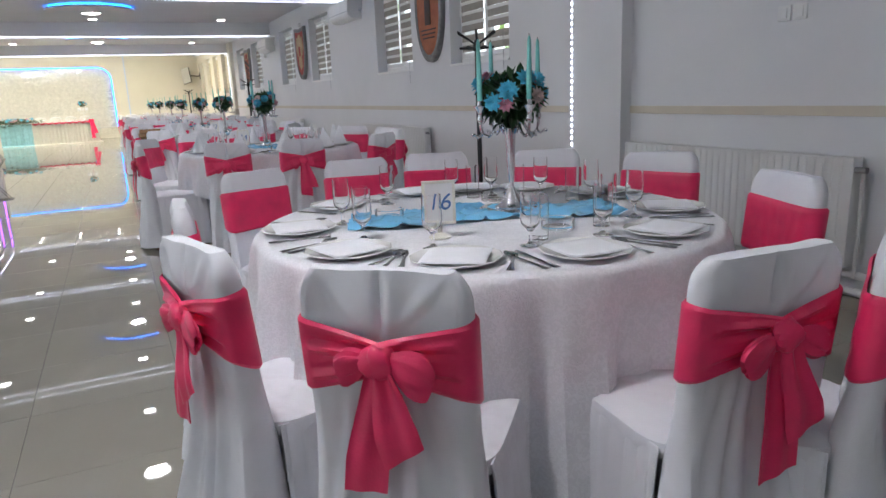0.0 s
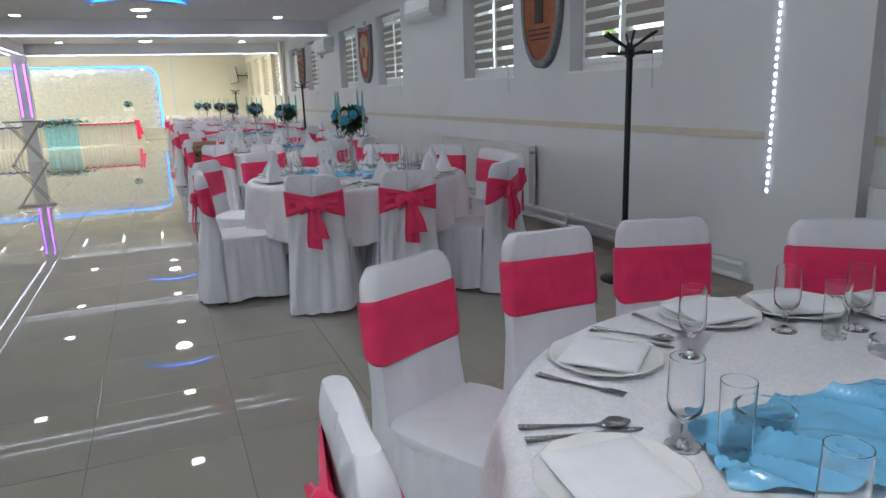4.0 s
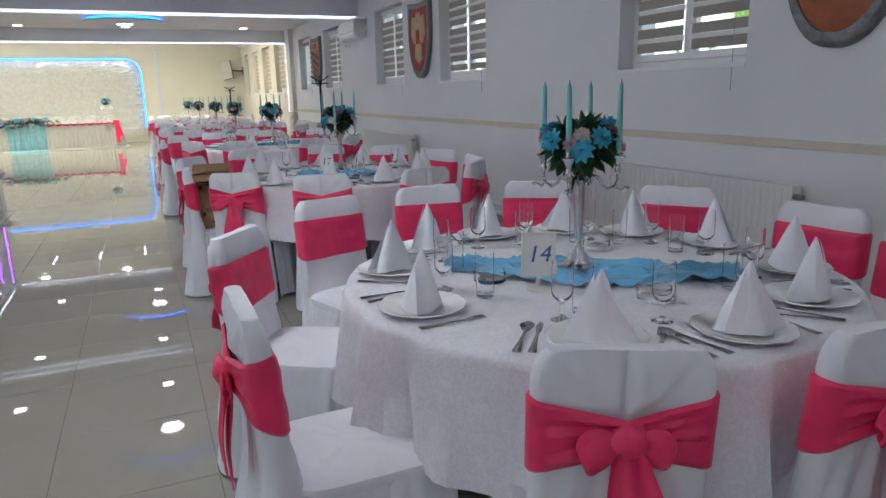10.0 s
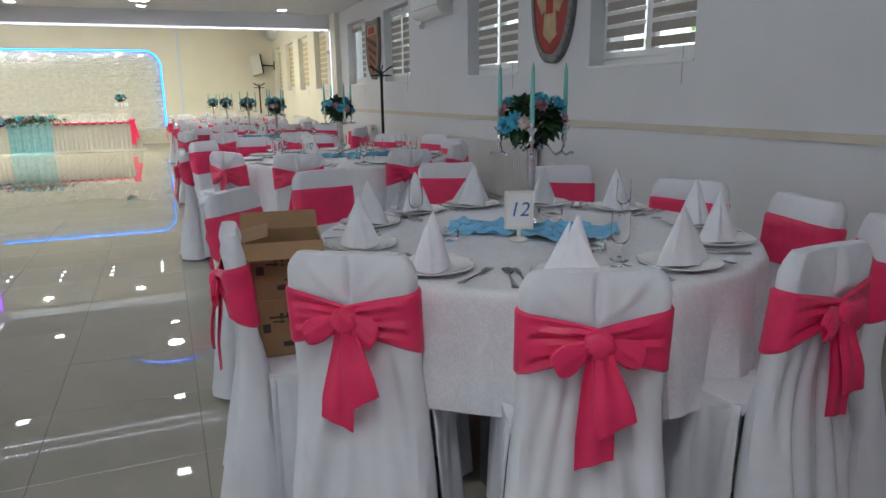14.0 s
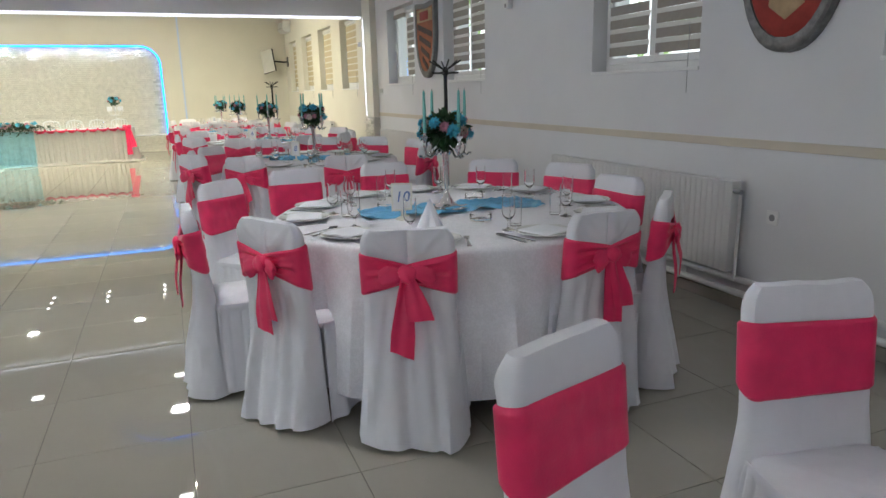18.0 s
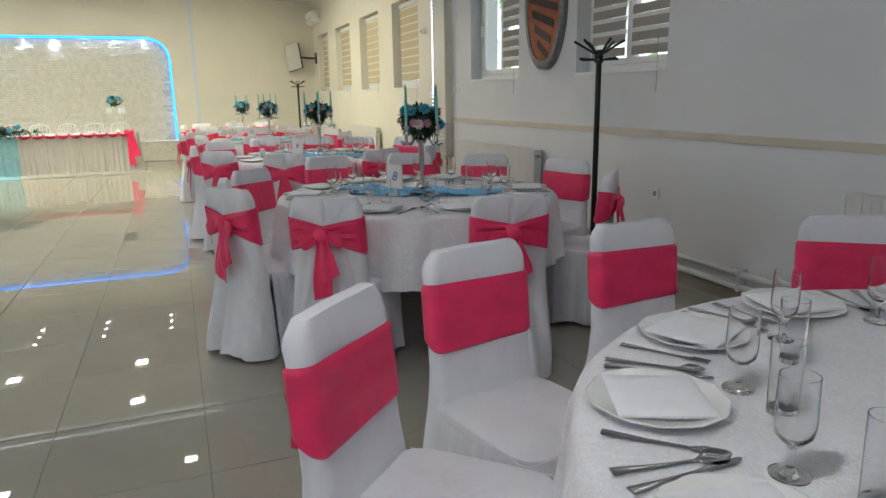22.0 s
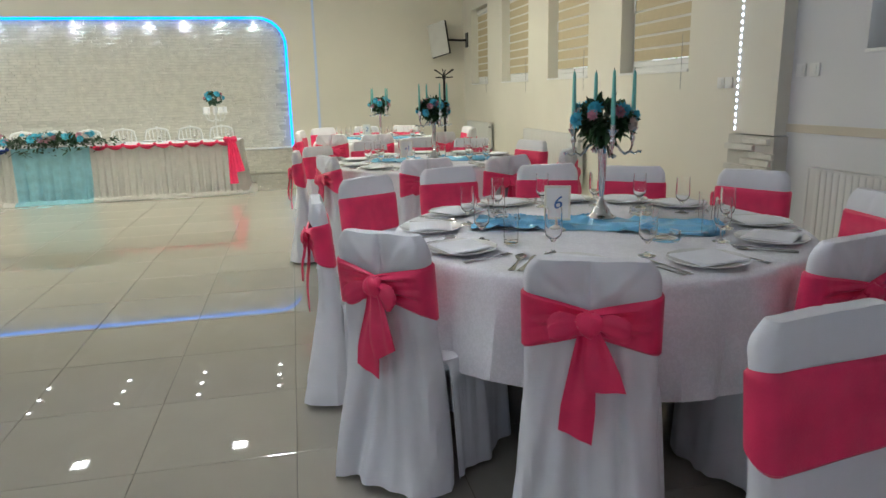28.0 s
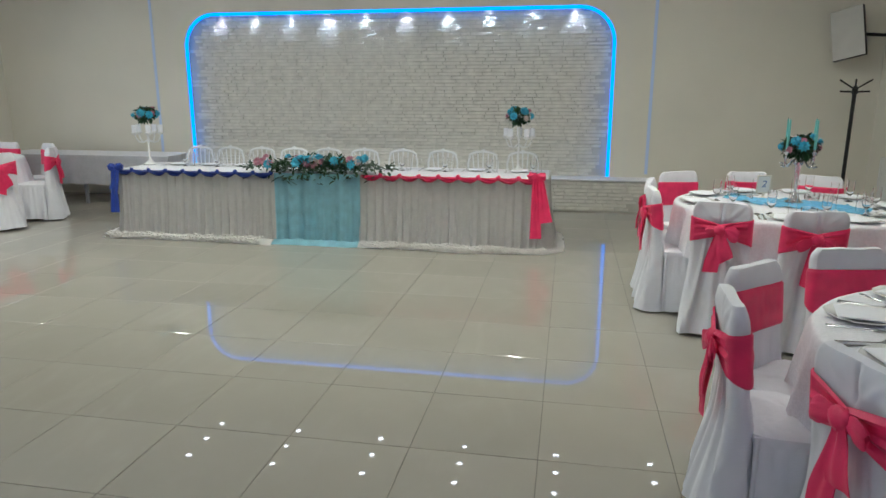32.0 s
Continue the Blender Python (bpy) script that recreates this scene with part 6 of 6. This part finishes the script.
# ---------------------------------------------------------------- niche: light and stones
nx0, nx1, nz0, nz1, nr = NICHE
led = bmesh.new()
pts = [(x, BACK + 0.03, z) for x, z in niche_outline(-0.02, 12)]
tube(led, pts, 0.024, 8)
strip = holder("niche_light", "glowing blue light strip round the stone niche", "led strip")
part("glow_tube", led, LED_CYAN, strip, "bright cyan-blue tube")
for x in (-4.11, -3.54, -2.97, -2.40, -1.82, -1.21, -0.61, -0.03, 0.58, 1.17):
    d = holder("niche_spot", "small spotlight in the top of the niche", "spotlight", "niche spots", pose(x, BACK + 0.085, nz1 - 0.001))
    bm = bmesh.new()
    lathe(bm, [(0.03, 0.0), (0.03, -0.012), (0.022, -0.014)], 16)
    part("rim", bm, PVC, d)
    bm = bmesh.new()
    lathe(bm, [(0.02, -0.0145), (0.016, -0.018)], 16)
    part("lens", bm, BULB, d, "bright lens")
    sp = bpy.data.lights.new("niche_spot_light", "SPOT")
    sp.energy, sp.spot_size, sp.spot_blend, sp.shadow_soft_size, sp.color = 18.0, radians(85), 0.6, 0.012, (0.85, 0.93, 1.0)
    new("niche_spot_light", sp).matrix_world = look((x, BACK + 0.06, nz1 - 0.03), (x, BACK + 0.13, 1.9))
# thin blue light lines up the end wall
for x in (2.22, -5.19):
    led_line = holder("wall_light_line", "thin pale blue light line up the end wall", "led strip", "wall light lines")
    part("line", boxes((x - 0.02, x + 0.02, BACK - 0.006, BACK - 0.001, 0.5, HIGH - 0.05)), PALE_BLUE, led_line, "faint blue line", smooth=False)

plinth = structure("plinth", boxes((-4.75, 2.24, BACK - 0.32, BACK - 0.001, 0, 0.43)), MORTAR, "low stone-clad plinth under the niche")
panel = structure("stone_panel", boxes((nx0 - 0.1, nx1 + 0.1, BACK + 0.135, BACK + 0.199, nz0 - 0.05, nz1 + 0.1)), MORTAR, "white split-stone cladding in the niche")
base2 = structure("stone_base", boxes((PIL - 0.01, WALL, 22.01, 22.51, 0, 1.01)), MORTAR, "stone-clad foot of the pilaster")


def stone_shapes(n, seed):
    rnd = random.Random(seed)
    out = []
    for k in range(n):
        l, h = rnd.choice((0.14, 0.19, 0.25, 0.32)), 0.046
        bm = bmesh.new()
        a = [(-l / 2, 0, -h / 2), (l / 2, 0, -h / 2), (l / 2, 0, h / 2), (-l / 2, 0, h / 2)]
        e = 0.006
        d = rnd.uniform(0.012, 0.03)
        b = [(-l / 2 + e, -d + rnd.uniform(-0.006, 0.006), -h / 2 + e * rnd.uniform(0.4, 1)), (0, -d + rnd.uniform(-0.009, 0.009), -h / 2 + e * rnd.uniform(0.1, 1)), (l / 2 - e, -d + rnd.uniform(-0.006, 0.006), -h / 2 + e), (l / 2 - e, -d + rnd.uniform(-0.006, 0.006), h / 2 - e), (0, -d + rnd.uniform(-0.009, 0.009), h / 2 - e * rnd.uniform(0.1, 1)), (-l / 2 + e, -d + rnd.uniform(-0.006, 0.006), h / 2 - e)]
        va = [bm.verts.new(p) for p in a]
        vb = [bm.verts.new(p) for p in b]
        bm.faces.new((vb[0], vb[1], vb[4], vb[5]))
        bm.faces.new((vb[1], vb[2], vb[3], vb[4]))
        bm.faces.new((va[0], va[1], vb[2], vb[1], vb[0]))
        bm.faces.new((va[1], va[2], vb[3], vb[2]))
        bm.faces.new((va[2], va[3], vb[5], vb[4], vb[3]))
        bm.faces.new((va[3], va[0], vb[0], vb[5]))
        out.append((l, link_mesh("stone", bm, STONE, smooth=False)))
    return out


SHAPES = stone_shapes(16, 6)


def clad(parent, a, length, z0, z1, turn, inside, limit, seed, rest_label):
    """Courses of split stones from point a along a wall; the first come singly, the rest in one mesh."""
    rnd = random.Random(seed)
    count, rest = 0, bmesh.new()
    course = 0.05
    rows = list(range(int((z1 - z0) / course)))
    for r in rows:
        z = z0 + course * (r + 0.5)
        x = -rnd.uniform(0, 0.2)
        while x < length:
            l, me = rnd.choice(SHAPES)
            c = x + l / 2
            if c - l / 2 > -0.02 and c + l / 2 < length + 0.02 and inside(c, z, l):
                m = pose(a[0], a[1], 0, 0, 0, turn) @ pose(c, 0, z)
                if count < limit:
                    o = new("stone", me)
                    o.parent, o.matrix_basis = parent, m
                    count += 1
                else:
                    t = me.copy()
                    t.transform(m)
                    rest.from_mesh(t)
                    bpy.data.meshes.remove(t)
            x += l + 0.004
    if len(rest.verts):
        o = part("stones", rest, STONE, parent, rest_label, smooth=False)
        o["kind"] = "stuff"
    else:
        rest.free()


def in_niche(c, z, l):
    x = nx0 + c
    for q in (x - l / 2, x + l / 2):
        if z > nz1 - nr:
            for cx, s in ((nx0 + nr, -1), (nx1 - nr, 1)):
                if (q - cx) * s > 0 and math.hypot(q - cx, z - (nz1 - nr)) > nr:
                    return False
    return True


clad(panel, (nx0, BACK + 0.136), nx1 - nx0, nz0, nz1 + 0.02, 0, in_niche, 300, 1, "courses of white split stone")
clad(plinth, (-4.75, BACK - 0.321), 6.99, 0.02, 0.43, 0, lambda c, z, l: True, 150, 2, "courses of white split stone")
clad(base2, (PIL - 0.011, 22.51), 0.50, 0.0, 1.0, -90, lambda c, z, l: True, 80, 3, "courses of white split stone")
structure("plinth_cap", boxes((-4.77, 2.26, BACK - 0.36, BACK - 0.002, 0.431, 0.452), bevel=0.004), PLASTER, "white cap of the plinth")

# ---------------------------------------------------------------- floor tiles
TS, GAP = 0.60, 0.003
X0, Y0 = 0.455 - TS * 14, 0.05 - TS * 6


def tile_mesh(dx0, dx1, dy0, dy1):
    bm = bmesh.new()
    e = 0.002
    a = [(dx0, dy0, -0.004), (dx1, dy0, -0.004), (dx1, dy1, -0.004), (dx0, dy1, -0.004)]
    b = [(dx0, dy0, -0.0012), (dx1, dy0, -0.0012), (dx1, dy1, -0.0012), (dx0, dy1, -0.0012)]
    c = [(dx0 + e, dy0 + e, 0), (dx1 - e, dy0 + e, 0), (dx1 - e, dy1 - e, 0), (dx0 + e, dy1 - e, 0)]
    loft(bm, [a, b, c])
    return bm


full = link_mesh("tile", tile_mesh(GAP / 2, TS - GAP / 2, GAP / 2, TS - GAP / 2), TILE, smooth=False)
rest = bmesh.new()
single = 0
for i in range(24):
    for j in range(58):
        x, y = X0 + i * TS, Y0 + j * TS
        if x + TS <= LEFT or x >= WALL - 0.01 or y + TS <= FRONT or y >= BACK:
            continue
        whole = x >= LEFT and x + TS <= WALL and y >= FRONT and y + TS <= BACK
        near = 0.4 < x + TS / 2 < 2.9 and 1.0 < y or (-3.3 < x < 0.4 and y > 21.5)
        if whole and near and single < 300:
            o = new("tile", full)
            o.parent, o.matrix_basis = floor, pose(x, y, 0)
            single += 1
        else:
            t = tile_mesh(max(x, LEFT) + GAP / 2, min(x + TS, WALL - 0.012) - GAP / 2, max(y, FRONT) + GAP / 2, min(y + TS, BACK) - GAP / 2)
            me = bpy.data.meshes.new("tmp")
            t.to_mesh(me)
            t.free()
            rest.from_mesh(me)
            bpy.data.meshes.remove(me)
o = part("tiles", rest, TILE, floor, smooth=False)
o["kind"] = "stuff"
